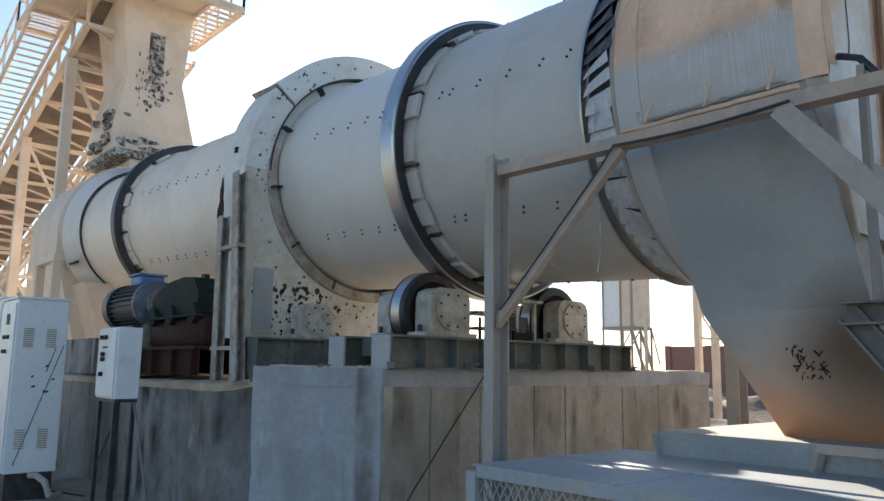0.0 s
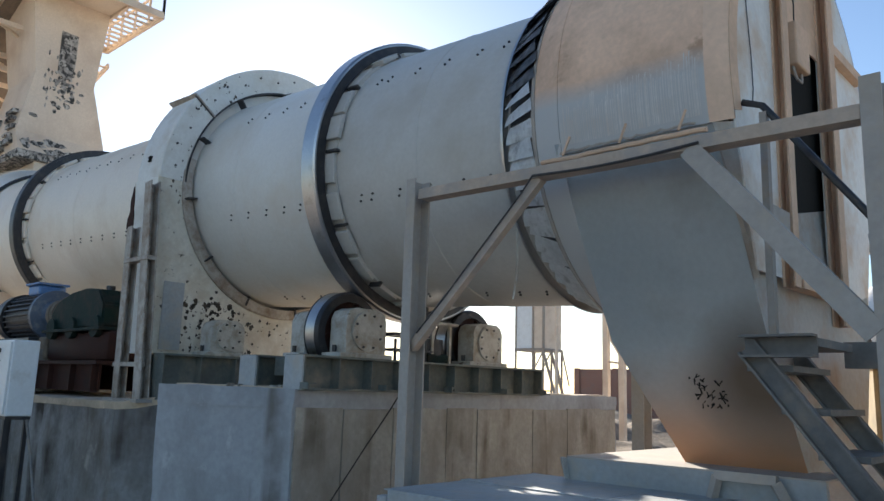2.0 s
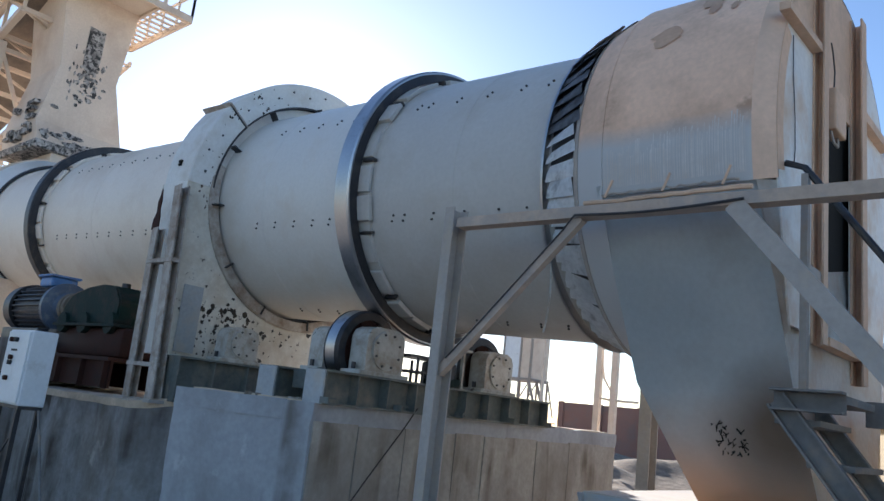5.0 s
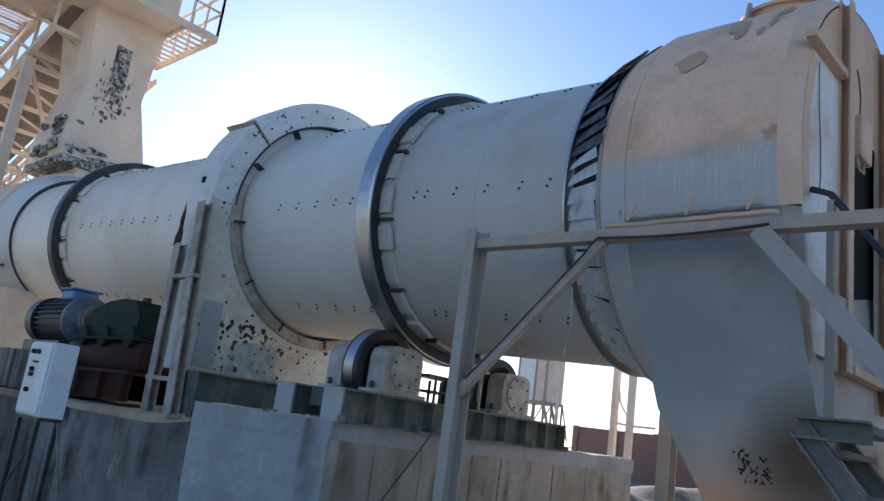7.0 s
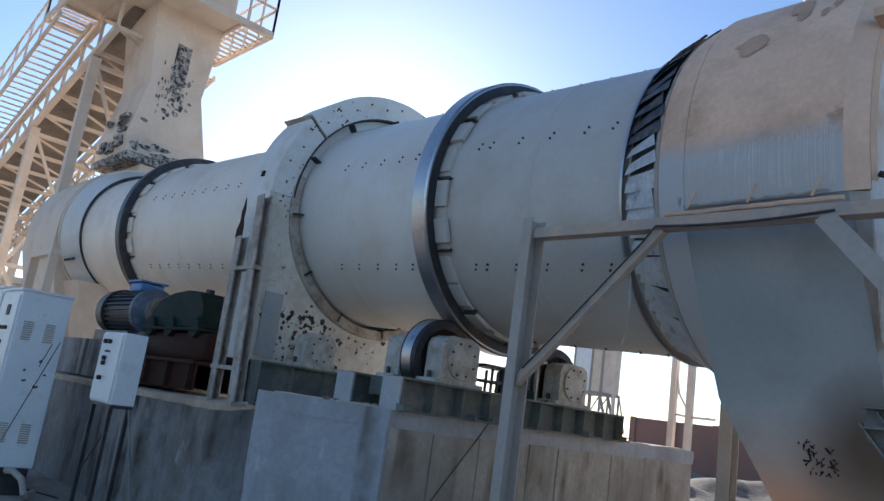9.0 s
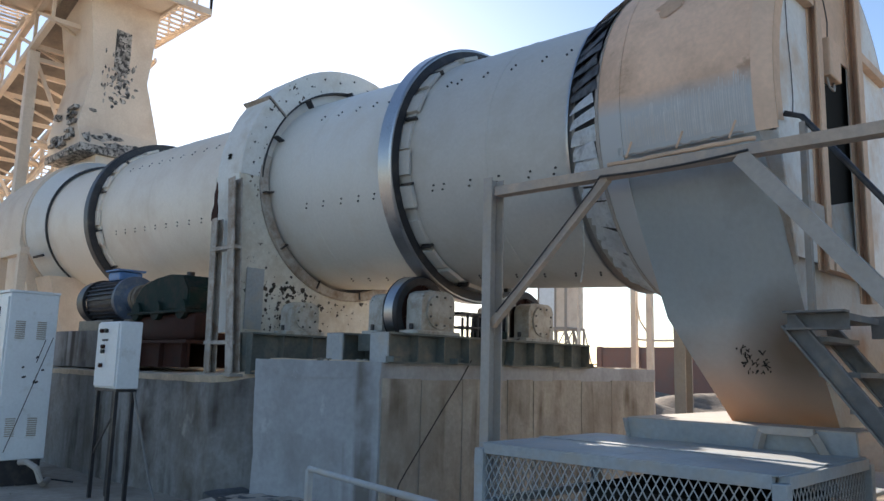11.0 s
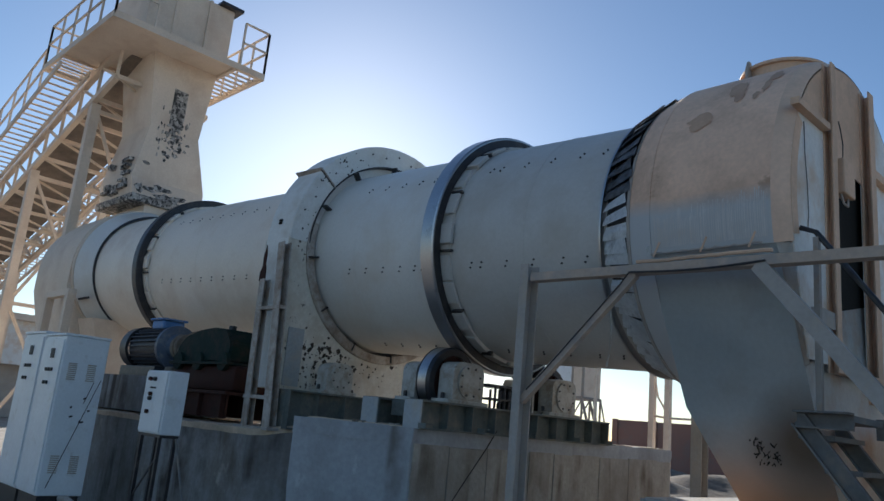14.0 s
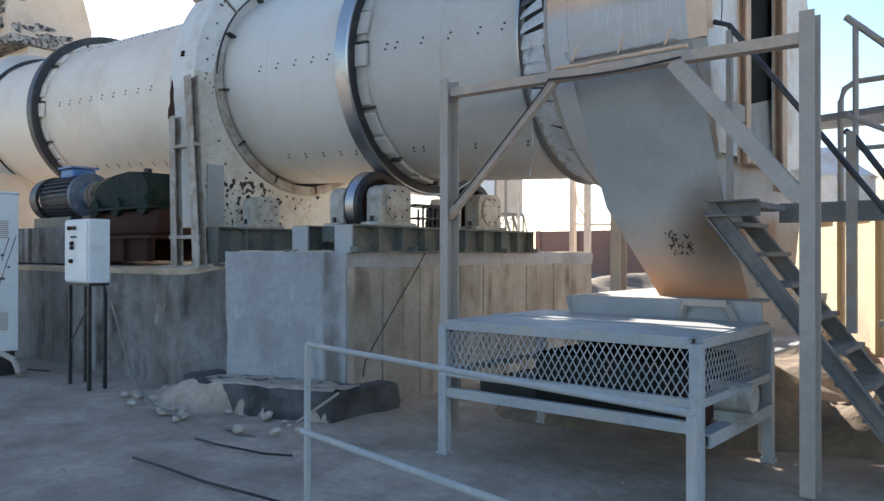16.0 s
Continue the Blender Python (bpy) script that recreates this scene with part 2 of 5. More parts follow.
def thing(name, label, category, at=None, kind="", group=""):
    ob = new(name)
    if at is not None:
        ob.matrix_world = at
    return tagged(ob, label, category, group, kind)


def block(x0, x1, y0, y1, z0, z1, bevel=0.0, bm=None):
    own = bm is None
    bm = bm or bmesh.new()
    vs = bmesh.ops.create_cube(bm, size=1, matrix=Matrix.LocRotScale(((x0 + x1) / 2, (y0 + y1) / 2, (z0 + z1) / 2), None, (x1 - x0, y1 - y0, z1 - z0)))["verts"]
    if bevel:
        es = list({e for v in vs for e in v.link_edges})
        bmesh.ops.bevel(bm, geom=es, offset=bevel, segments=2, affect="EDGES", profile=0.5)
    return bm


def bar(p, q, w, h=None, bm=None, up=(0, 0, 1), bevel=0.0):
    """A straight bar from p to q, w wide and h high."""
    bm = bm or bmesh.new()
    p, q, h = Vector(p), Vector(q), h or w
    d = (q - p).normalized()
    side = d.cross(Vector(up))
    if side.length < 1e-3:
        side = d.cross(Vector((1, 0, 0)))
    side.normalize()
    top = side.cross(d)
    m = Matrix((side, d, top)).transposed().to_4x4()
    m.translation = (p + q) / 2
    vs = bmesh.ops.create_cube(bm, size=1, matrix=m @ Matrix.Diagonal((w, (q - p).length, h, 1)))["verts"]
    if bevel:
        bmesh.ops.bevel(bm, geom=list({e for v in vs for e in v.link_edges}), offset=bevel, segments=1, affect="EDGES")
    return bm


def channel(p, q, w, h, t=0.012, bm=None, up=(0, 0, 1)):
    """A rolled channel from p to q: a web with two flanges, in one piece."""
    bm = bm or bmesh.new()
    p, q = Vector(p), Vector(q)
    d = (q - p).normalized()
    side = d.cross(Vector(up))
    if side.length < 1e-3:
        side = d.cross(Vector((1, 0, 0)))
    side.normalize()
    top = side.cross(d)
    W, H = w / 2, h / 2
    outline = [(-W, -H), (W, -H), (W, H), (-W, H), (-W, H - t), (W - t, H - t), (W - t, t - H), (-W, t - H)]
    A = [bm.verts.new(p + side * a + top * b) for a, b in outline]
    B = [bm.verts.new(q + side * a + top * b) for a, b in outline]
    bm.faces.new(A)
    bm.faces.new(B[::-1])
    for i in range(8):
        j = (i + 1) % 8
        bm.faces.new((A[i], A[j], B[j], B[i]))
    bmesh.ops.recalc_face_normals(bm, faces=bm.faces[:])
    return bm


def rod(p, q, r, bm=None, seg=10, r2=None, caps=True):
    bm = bm or bmesh.new()
    p, q = Vector(p), Vector(q)
    m = (q - p).to_track_quat("Z", "Y").to_matrix().to_4x4()
    m.translation = (p + q) / 2
    bmesh.ops.create_cone(bm, cap_ends=caps, segments=seg, radius1=r, radius2=r if r2 is None else r2, depth=(q - p).length, matrix=m)
    return bm


def lathe(profile, seg=72, bm=None, closed=True, start=0.0, sweep=360.0):
    """Turns (x, r) pairs round the x axis."""
    bm = bm or bmesh.new()
    full = abs(sweep - 360) < 1e-6
    n = seg if full else seg + 1
    rings = []
    for i in range(n):
        a = radians(start + sweep * i / seg)
        rings.append([bm.verts.new((x, -r * math.cos(a), r * math.sin(a))) for x, r in profile])
    k = len(profile)
    for i in range(seg):
        A, B = rings[i], rings[(i + 1) % n]
        for j in range(k if closed else k - 1):
            bm.faces.new((A[j], A[(j + 1) % k], B[(j + 1) % k], B[j]))
    if not full and closed:
        bm.faces.new(rings[0])
        bm.faces.new(rings[-1][::-1])
    bmesh.ops.recalc_face_normals(bm, faces=bm.faces[:])
    return bm


def prism(pts, z0, z1, bm=None):
    """A flat outline (x, y) raised from z0 to z1."""
    bm = bm or bmesh.new()
    lo = [bm.verts.new((x, y, z0)) for x, y in pts]
    hi = [bm.verts.new((x, y, z1)) for x, y in pts]
    bm.faces.new(lo[::-1])
    bm.faces.new(hi)
    for i in range(len(pts)):
        j = (i + 1) % len(pts)
        bm.faces.new((lo[i], lo[j], hi[j], hi[i]))
    return bm


def plate_x(pts, x0, x1, bm=None):
    """A flat outline (y, z) raised along x."""
    bm = bm or bmesh.new()
    lo = [bm.verts.new((x0, y, z)) for y, z in pts]
    hi = [bm.verts.new((x1, y, z)) for y, z in pts]
    bm.faces.new(lo[::-1])
    bm.faces.new(hi)
    for i in range(len(pts)):
        j = (i + 1) % len(pts)
        bm.faces.new((lo[i], lo[j], hi[j], hi[i]))
    bmesh.ops.recalc_face_normals(bm, faces=bm.faces[:])
    return bm


def tube(pts, r, bm=None, seg=6):
    """A bent round rod or cable through points."""
    bm = bm or bmesh.new()
    pts = [Vector(p) for p in pts]
    rings = []
    for i, p in enumerate(pts):
        d = (pts[min(i + 1, len(pts) - 1)] - pts[max(i - 1, 0)]).normalized()
        s = d.cross(Vector((0.13, 0.2, 1))).normalized()
        u = s.cross(d)
        rings.append([bm.verts.new(p + r * (math.cos(math.tau * k / seg) * s + math.sin(math.tau * k / seg) * u)) for k in range(seg)])
    for A, B in zip(rings, rings[1:]):
        for k in range(seg):
            bm.faces.new((A[k], A[(k + 1) % seg], B[(k + 1) % seg], B[k]))
    bm.faces.new(rings[0][::-1])
    bm.faces.new(rings[-1])
    bmesh.ops.recalc_face_normals(bm, faces=bm.faces[:])
    return bm


# ---- ground ----
def build_ground():
    bm = bmesh.new()
    xs = [-900, -400, -200, -120, -70, -45] + [-32 + 0.5 * i for i in range(80)] + [9, 12, 20, 45, 120, 400, 900]
    ys = [-900, -400, -120, -45, -20, -10] + [-6 + 0.5 * i for i in range(60)] + [26, 32, 45, 70, 120, 200, 400, 900]
    grid = [[bm.verts.new((x, y, 0.05 * noise.noise((x * 0.6, y * 0.6, 0)) + 0.03 * noise.noise((x * 1.9, y * 1.9, 3)) - 0.02)) for y in ys] for x in xs]
    for i in range(len(xs) - 1):
        for j in range(len(ys) - 1):
            bm.faces.new((grid[i][j], grid[i + 1][j], grid[i + 1][j + 1], grid[i][j + 1]))
    tagged(obj("ground", bm, DIRT, smooth=True), "dusty beige bare earth ground with scattered grit", "ground", kind="structure")


build_ground()

# ---- concrete piers ----
for dull, gloss in ((DIRT, 0.1), (SPOIL, 0.1), (GREEN, 0.15), (RUST, 0.2), (BLACK, 0.1)):
    dull.node_tree.nodes["Principled BSDF"].inputs["Specular IOR Level"].default_value = gloss


def rough_prism(pts, z0, z1, step=0.22, amount=0.012, seed=0.0):
    """A cast block whose faces are cut into small squares and made slightly uneven."""
    bm = prism(pts, z0, z1)
    longest = lambda: [e for e in bm.edges if e.calc_length() > step * 2.2]
    for _ in range(6):
        es = longest()
        if not es:
            break
        bmesh.ops.subdivide_edges(bm, edges=es, cuts=1, use_grid_fill=True)
    bmesh.ops.triangulate(bm, faces=[f for f in bm.faces if len(f.verts) > 4])
    for v in bm.verts:
        if v.co.z > z0 + 0.01:
            n = noise.noise_vector(v.co * 2.3 + Vector((seed, 0, 0))) + 0.5 * noise.noise_vector(v.co * 7 + Vector((seed, 3, 0)))
            v.co += Vector((n.x, n.y, n.z * 0.8)) * amount
    return bm


def build_piers():
    p = thing("roller_pier", "grey cast concrete pier under the support rollers", "pier")
    part("pier_body", rough_prism([(-6.04, 3.10), (-4.75, 3.50), (-4.75, 8.2), (-6.04, 8.2)], -0.1, 1.33, 0.14, amount=0.016), CONCRETE, p, smooth=True)
    part("cap", rough_prism([(-6.05, 3.09), (-4.742, 3.49), (-4.742, 8.21), (-6.05, 8.21)], 1.30, 1.45, 0.06, 0.017, 5), CONCRETE, p, "rough screeded concrete cap", smooth=True)
    bm = rough_prism([(-6.0, 3.22), (-4.80, 3.58), (-4.80, 8.1), (-6.0, 8.1)], 1.42, 1.461, 0.1, 0.014, 7)
    part("dust_layer", bm, TAN, p, "tan dust lying on the pier's top", smooth=True)
    toe = [(-6.3, 2.80), (-5.85, 2.68), (-5.2, 2.83), (-4.45, 3.05), (-4.45, 3.9), (-4.7, 3.9), (-4.7, 3.46), (-6.3, 3.2)]
    part("footing", rough_prism(toe, -0.1, 0.235, 0.07, 0.045, 9), OILY, p, "oil-blackened concrete footing", smooth=True)
    # crumbled dust lying against the pier and spilling over the footing's edge
    bm = bmesh.new()
    nx, ny, rows = 64, 26, []
    for i in range(nx + 1):
        x = -7.2 + 2.72 * i / nx
        row = []
        for j in range(ny + 1):
            y = 2.35 + 1.1 * j / ny
            edge = 2.72 + max(0.0, 0.285 * (x + 5.85)) + 0.06 * noise.noise((x * 5, 0.3, 1)) + 0.03 * noise.noise((x * 14, 2, 1))
            spill = 0.30 if x < -5.9 else max(0.05, 0.30 - 0.5 * (x + 5.9))
            q = max(0.0, min(1.0, (y - edge + spill) / spill))
            end = max(0.0, min(1.0, (x + 6.95) / 0.95))
            z = 0.275 * (q * q * (3 - 2 * q)) * end - 0.03 + 0.028 * noise.noise((x * 6, y * 6, 4)) + 0.016 * noise.noise((x * 17, y * 17, 4))
            row.append(bm.verts.new((x, y, z)))
        rows.append(row)
    for i in range(nx):
        for j in range(ny):
            bm.faces.new((rows[i][j], rows[i + 1][j], rows[i + 1][j + 1], rows[i][j + 1]))
    part("footing_top", bm, DIRT, p, "crumbled pale dust on the footing", smooth=True)
    edges = (3.52, 3.98, 4.52, 5.02, 5.2, 5.62, 5.98, 6.52, 7.15, 7.82, 8.18)
    for i, (ya, yb) in enumerate(zip(edges, edges[1:])):
        part("cast_board", rough_prism([(-4.76, ya + 0.0025), (-4.735 + 0.006 * (i % 3), ya + 0.0025), (-4.735 + 0.006 * (i % 3), yb - 0.0025), (-4.76, yb - 0.0025)], -0.05, 1.31 - 0.012 * (i % 2), 0.16, 0.006, i), BOARD, p, smooth=True)
    rnd = random.Random(23)
    for i in range(26):
        x, y = rnd.uniform(-6.0, -4.85), rnd.uniform(3.2, 4.2)
        if y < 3.12 + 0.31 * (x + 6.04) + 0.06:
            continue
        r = rnd.uniform(0.012, 0.035)
        part("crumb", prism([(x + r * rnd.uniform(0.6, 1.3) * math.cos(a), y + r * rnd.uniform(0.6, 1.3) * math.sin(a)) for a in (0.3, 1.5, 2.6, 3.9, 5.2)], 1.44, 1.455 + r * 0.7), BOARD, p)
    g = thing("drive_pier", "stained concrete pier carrying the drive", "pier")
    bm = rough_prism([(-13.2, 3.12), (-7.02, 3.2), (-6.6, 3.75), (-6.6, 7.6), (-13.2, 7.6)], -0.1, 1.24, 0.1, 0.022, 2)
    for v in bm.verts:
        if v.co.z > 1.1:
            v.co.z += 0.12 * max(0.0, min(1.0, (v.co.y - 3.25) / 0.5))
    part("pier_body", bm, STAINED, g, "concrete body with dark oil runs", smooth=True)
    bm = rough_prism([(-13.2, 3.11), (-7.01, 3.19), (-6.59, 3.745), (-6.59, 7.6), (-13.2, 7.6)], 1.2, 1.268, 0.1, 0.022, 2)
    for v in bm.verts:
        v.co.z += 0.12 * max(0.0, min(1.0, (v.co.y - 3.25) / 0.5)) + 0.012 * noise.noise(v.co * 9)
    part("dust_layer", bm, TAN, g, "pale loose dust lying on the pier's top", smooth=True)
    part("motor_plinth", rough_prism([(-13.0, 3.32), (-9.75, 3.32), (-9.75, 6.8), (-13.0, 6.8)], 1.3, 1.80, 0.2, 0.01, 4), STAINED, g, smooth=True)


build_piers()

# ---- the turning drum: axis along x, falling gently towards the outlet ----
AXIS, FALL = Vector((-4.0, 5.024, 3.369)), 2.62
TYRE_R, DRUM_R = 1.34, 1.176
SPIN = 68.34
AT = pose(*AXIS, 0, FALL, 0)


def build_drum():
    d = thing("rotary_drum", "large dusty off-white steel drum with two riding rings", "rotary dryer", AT)
    part("shell", lathe([(-3.4, DRUM_R - 0.02), (-3.4, DRUM_R), (-1.032, DRUM_R), (-1.032, DRUM_R - 0.02)], 128), DRUM, d, smooth=True)
    part("shell", lathe([(-1.03, DRUM_R - 0.02), (-1.03, DRUM_R), (1.05, DRUM_R), (1.05, DRUM_R - 0.02)], 128), OUTEND, d, "outlet end of the shell, coloured darker for shade", smooth=True)
    part("shell", lathe([(-10.9, DRUM_R - 0.02), (-10.9, DRUM_R), (-3.402, DRUM_R), (-3.402, DRUM_R - 0.02)], 128), FEEDEND, d, "feed end of the shell, coloured lighter and warmer for bounced light", smooth=True)
    for s in (-8.5, -6.3, -4.0, -2.4, 0.1):
        part("weld_seam", lathe([(s - 0.012, DRUM_R - 0.003), (s, DRUM_R + 0.004), (s + 0.012, DRUM_R - 0.003)], 128, closed=False), OUTEND if s > -1 else DRUM if s > -3.4 else FEEDEND, d, smooth=True)
    for s in (-8.17, -1.03):
        b = 0.014
        t = part("riding_ring", lathe([(s - 0.09, 1.225), (s - 0.09, TYRE_R - b), (s - 0.09 + b, TYRE_R), (s + 0.09 - b, TYRE_R), (s + 0.09, TYRE_R - b), (s + 0.09, 1.225)], 128), STEEL if s > -5 else DARK, d, "worn bright steel riding ring" if s > -5 else "dark oily steel riding ring", smooth=True)
        part("ring_face", lathe([(s + 0.088, 1.225), (s + 0.088, TYRE_R - 0.03), (s + 0.0925, TYRE_R - 0.03), (s + 0.0925, 1.225)], 128), DARK, t, smooth=True)
        part("chair_band", lathe([(s - 0.16, DRUM_R), (s - 0.16, DRUM_R + 0.018), (s + 0.2, DRUM_R + 0.018), (s + 0.2, DRUM_R)], 128), OUTEND if s > -5 else FEEDEND, d, smooth=True)
        pads = {}
        for i in range(24):
            v = (i * 7) % 3
            if v not in pads:
                bm = block(-0.17, 0.2 + 0.02 * v, -0.125 + 0.02 * v, 0.125, 0, 0.026 + 0.008 * v, 0.006)
                ob = pads[v] = part("shim_pad", bm, OUTEND if s > -5 else FEEDEND, d)
            else:
                ob = new("shim_pad", pads[v].data)
                ob.parent = d
            ob.matrix_basis = Matrix.Rotation(radians(15 * i + 4 + 0.8 * ((i * 5) % 4)), 4, "X") @ Matrix.Translation((s, 0, DRUM_R + 0.012))
        cleat = None
        for i in range(12):
            if cleat is None:
                ob = cleat = part("cleat", block(0.10, 0.24, -0.012, 0.012, 0, 0.045, 0.003), DARK, d)
            else:
                ob = new("cleat", cleat.data)
                ob.parent = d
            ob.matrix_basis = Matrix.Rotation(radians(30 * i + 13), 4, "X") @ Matrix.Translation((s, 0, DRUM_R + 0.01))
    # seven rows of bolts, in pairs
    bolt = None
    along = [0.79, 0.54, 0.21, -0.11, -0.43, -0.56, -1.26, -1.38, -1.62, -1.9, -2.2, -2.5] + [-4.8 - 0.33 * i for i in range(9)]
    for r in range(7):
        a0 = 13.6 + r * 360 / 7
        for s in along:
            for ds, da in ((0.012, 1.15), (-0.012, -1.15)):
                if bolt is None:
                    ob = bolt = part("bolt", rod((0, 0, 0), (0, 0, 0.014), 0.0094, seg=6), DARK, d)
                else:
                    ob = new("bolt", bolt.data)
                    ob.parent = d
                ob.matrix_basis = Matrix.Rotation(radians(90 - a0 - da), 4, "X") @ Matrix.Translation((s + ds, 0, DRUM_R - 0.002))
    part("end_flange", lathe([(0.955, DRUM_R), (0.955, DRUM_R + 0.06), (0.975, DRUM_R + 0.06), (0.975, DRUM_R)], 128), STEEL, d, smooth=True)
    part("gear_ring", lathe([(-3.45, DRUM_R), (-3.45, 1.42), (-3.25, 1.42), (-3.25, DRUM_R)], 96), DARK, d)
    return d


drum = build_drum()


def build_roller(y, z, r):
    c = thing("support_roller", "steel support roller with a rusty red web", "roller", pose(-5.09, y, z, 0, FALL, 0), group="support rollers")
    part("rim", lathe([(-0.10, r - 0.08), (-0.10, r - 0.012), (-0.09, r), (0.055, r), (0.085, r - 0.014), (0.085, r - 0.08)], 56), STEEL, c, "worn bright steel rim", smooth=True)
    part("rim_face", lathe([(0.083, r - 0.082), (0.083, r - 0.016), (0.089, r - 0.016), (0.089, r - 0.082)], 56), DARK, c, smooth=True)
    part("rim_edge", lathe([(-0.102, r - 0.03), (-0.102, r - 0.011), (-0.091, r + 0.0015), (-0.074, r + 0.0015), (-0.074, r - 0.03)], 56), DARK, c, "oily dark edge", smooth=True)
    part("rim_edge", lathe([(0.044, r - 0.03), (0.044, r + 0.0015), (0.056, r + 0.0015), (0.087, r - 0.0125), (0.087, r - 0.03)], 56), DARK, c, "oily dark edge", smooth=True)
    part("web", lathe([(-0.08, 0.06), (-0.08, r - 0.07), (0.05, r - 0.07), (0.05, 0.06)], 48), RUST, c)
    part("hub", rod((-0.16, 0, 0), (0.16, 0, 0), 0.11, seg=24), RUST, c, smooth=True)
    part("shaft", rod((-0.30, 0, 0), (0.24, 0, 0), 0.06, seg=16), DARK, c, smooth=True)
    rib = None
    for i in range(6):
        if rib is None:
            ob = rib = part("rib", bar((0.055, 0.1, 0), (0.055, r - 0.075, 0), 0.03, 0.03), RUST, c)
        else:
            ob = new("rib", rib.data)
            ob.parent = c
        ob.matrix_basis = Matrix.Rotation(math.tau * i / 6, 4, "X")
    return c


ROLLER_R, SPREAD = 0.345, 0.80
ROLLER_Z = AXIS.z + 0.046 - math.sqrt((TYRE_R + ROLLER_R) ** 2 - SPREAD ** 2)
rollers = [build_roller(AXIS.y + k * SPREAD, ROLLER_Z, ROLLER_R) for k in (-1, 1)]


def build_bearing(x, y, facing, group, z=ROLLER_Z, zb=1.71, s=1.0):
    """A pillow block: a foot, a domed housing and a bolted round cover."""
    b = thing("bearing_block", "cream-painted bearing block with a bolted round cover", "bearing", group=group)
    w, dpt = 0.22 * s, 0.10
    part("foot", block(x - 0.12, x + 0.12, y - w - 0.07, y + w + 0.07, zb, zb + 0.04, 0.008), CREAM, b)
    hi = z + 0.19 * s
    prof = [(y - w, zb + 0.04), (y + w, zb + 0.04), (y + w, hi - 0.09), (y + w - 0.03, hi - 0.03), (y + w - 0.10, hi), (y - w + 0.10, hi), (y - w + 0.03, hi - 0.03), (y - w, hi - 0.09)]
    part("housing", plate_x(prof, x - dpt, x + dpt), CREAM, b, smooth=True)
    k = x + facing * dpt
    part("cover", rod((k, y, z), (k + facing * 0.025, y, z), 0.165 * s, seg=32), CREAM, b, smooth=True)
    nut = None
    for i in range(8):
        a = math.tau * (i + 0.5) / 8
        m = Matrix.Translation((k + facing * 0.03, y + 0.142 * s * math.cos(a), z + 0.142 * s * math.sin(a)))
        if nut is None:
            ob = nut = part("bolt", rod((-0.007, 0, 0), (0.007, 0, 0), 0.010, seg=6), DARK, b)
        else:
            ob = new("bolt", nut.data)
            ob.parent = b
        ob.matrix_basis = m
    for e in (-1, 1):
        part("foot_bolt", rod((x, y + e * (w + 0.035), zb + 0.045), (x, y + e * (w + 0.035), zb + 0.1), 0.02, seg=6), DARK, b)
    return b


for k in (-1, 1):
    for x, f in ((-4.88, 1), (-5.42, -1)):
        build_bearing(x, AXIS.y + k * SPREAD, f, "support roller bearings")
build_bearing(-6.86, 4.14, 1, "pinion bearings", 1.93, 1.73, 0.85)


def ibeam_y(x, y0, y1, z0, z1, w, parent, n):
    """A plate girder along y with stiffeners."""
    t = 0.018
    part("top_flange", block(x - w / 2, x + w / 2, y0, y1, z1 - t, z1), GREENGREY, parent)
    part("bottom_flange", block(x - w / 2, x + w / 2, y0, y1, z0, z0 + t), GREENGREY, parent)
    part("web", block(x - t / 2, x + t / 2, y0 + 0.002, y1 - 0.002, z0 + t, z1 - t), GREENGREY, parent)
    for i in range(n):
        y = y0 + 0.006 + (y1 - y0 - 0.02) * i / (n - 1)
        for k in (-1, 1):
            xa, xb = sorted((x + k * t / 2, x + k * (w / 2 - 0.006)))
            part("stiffener", block(xa, xb, y, y + 0.012, z0 + t, z1 - t), GREENGREY, parent)


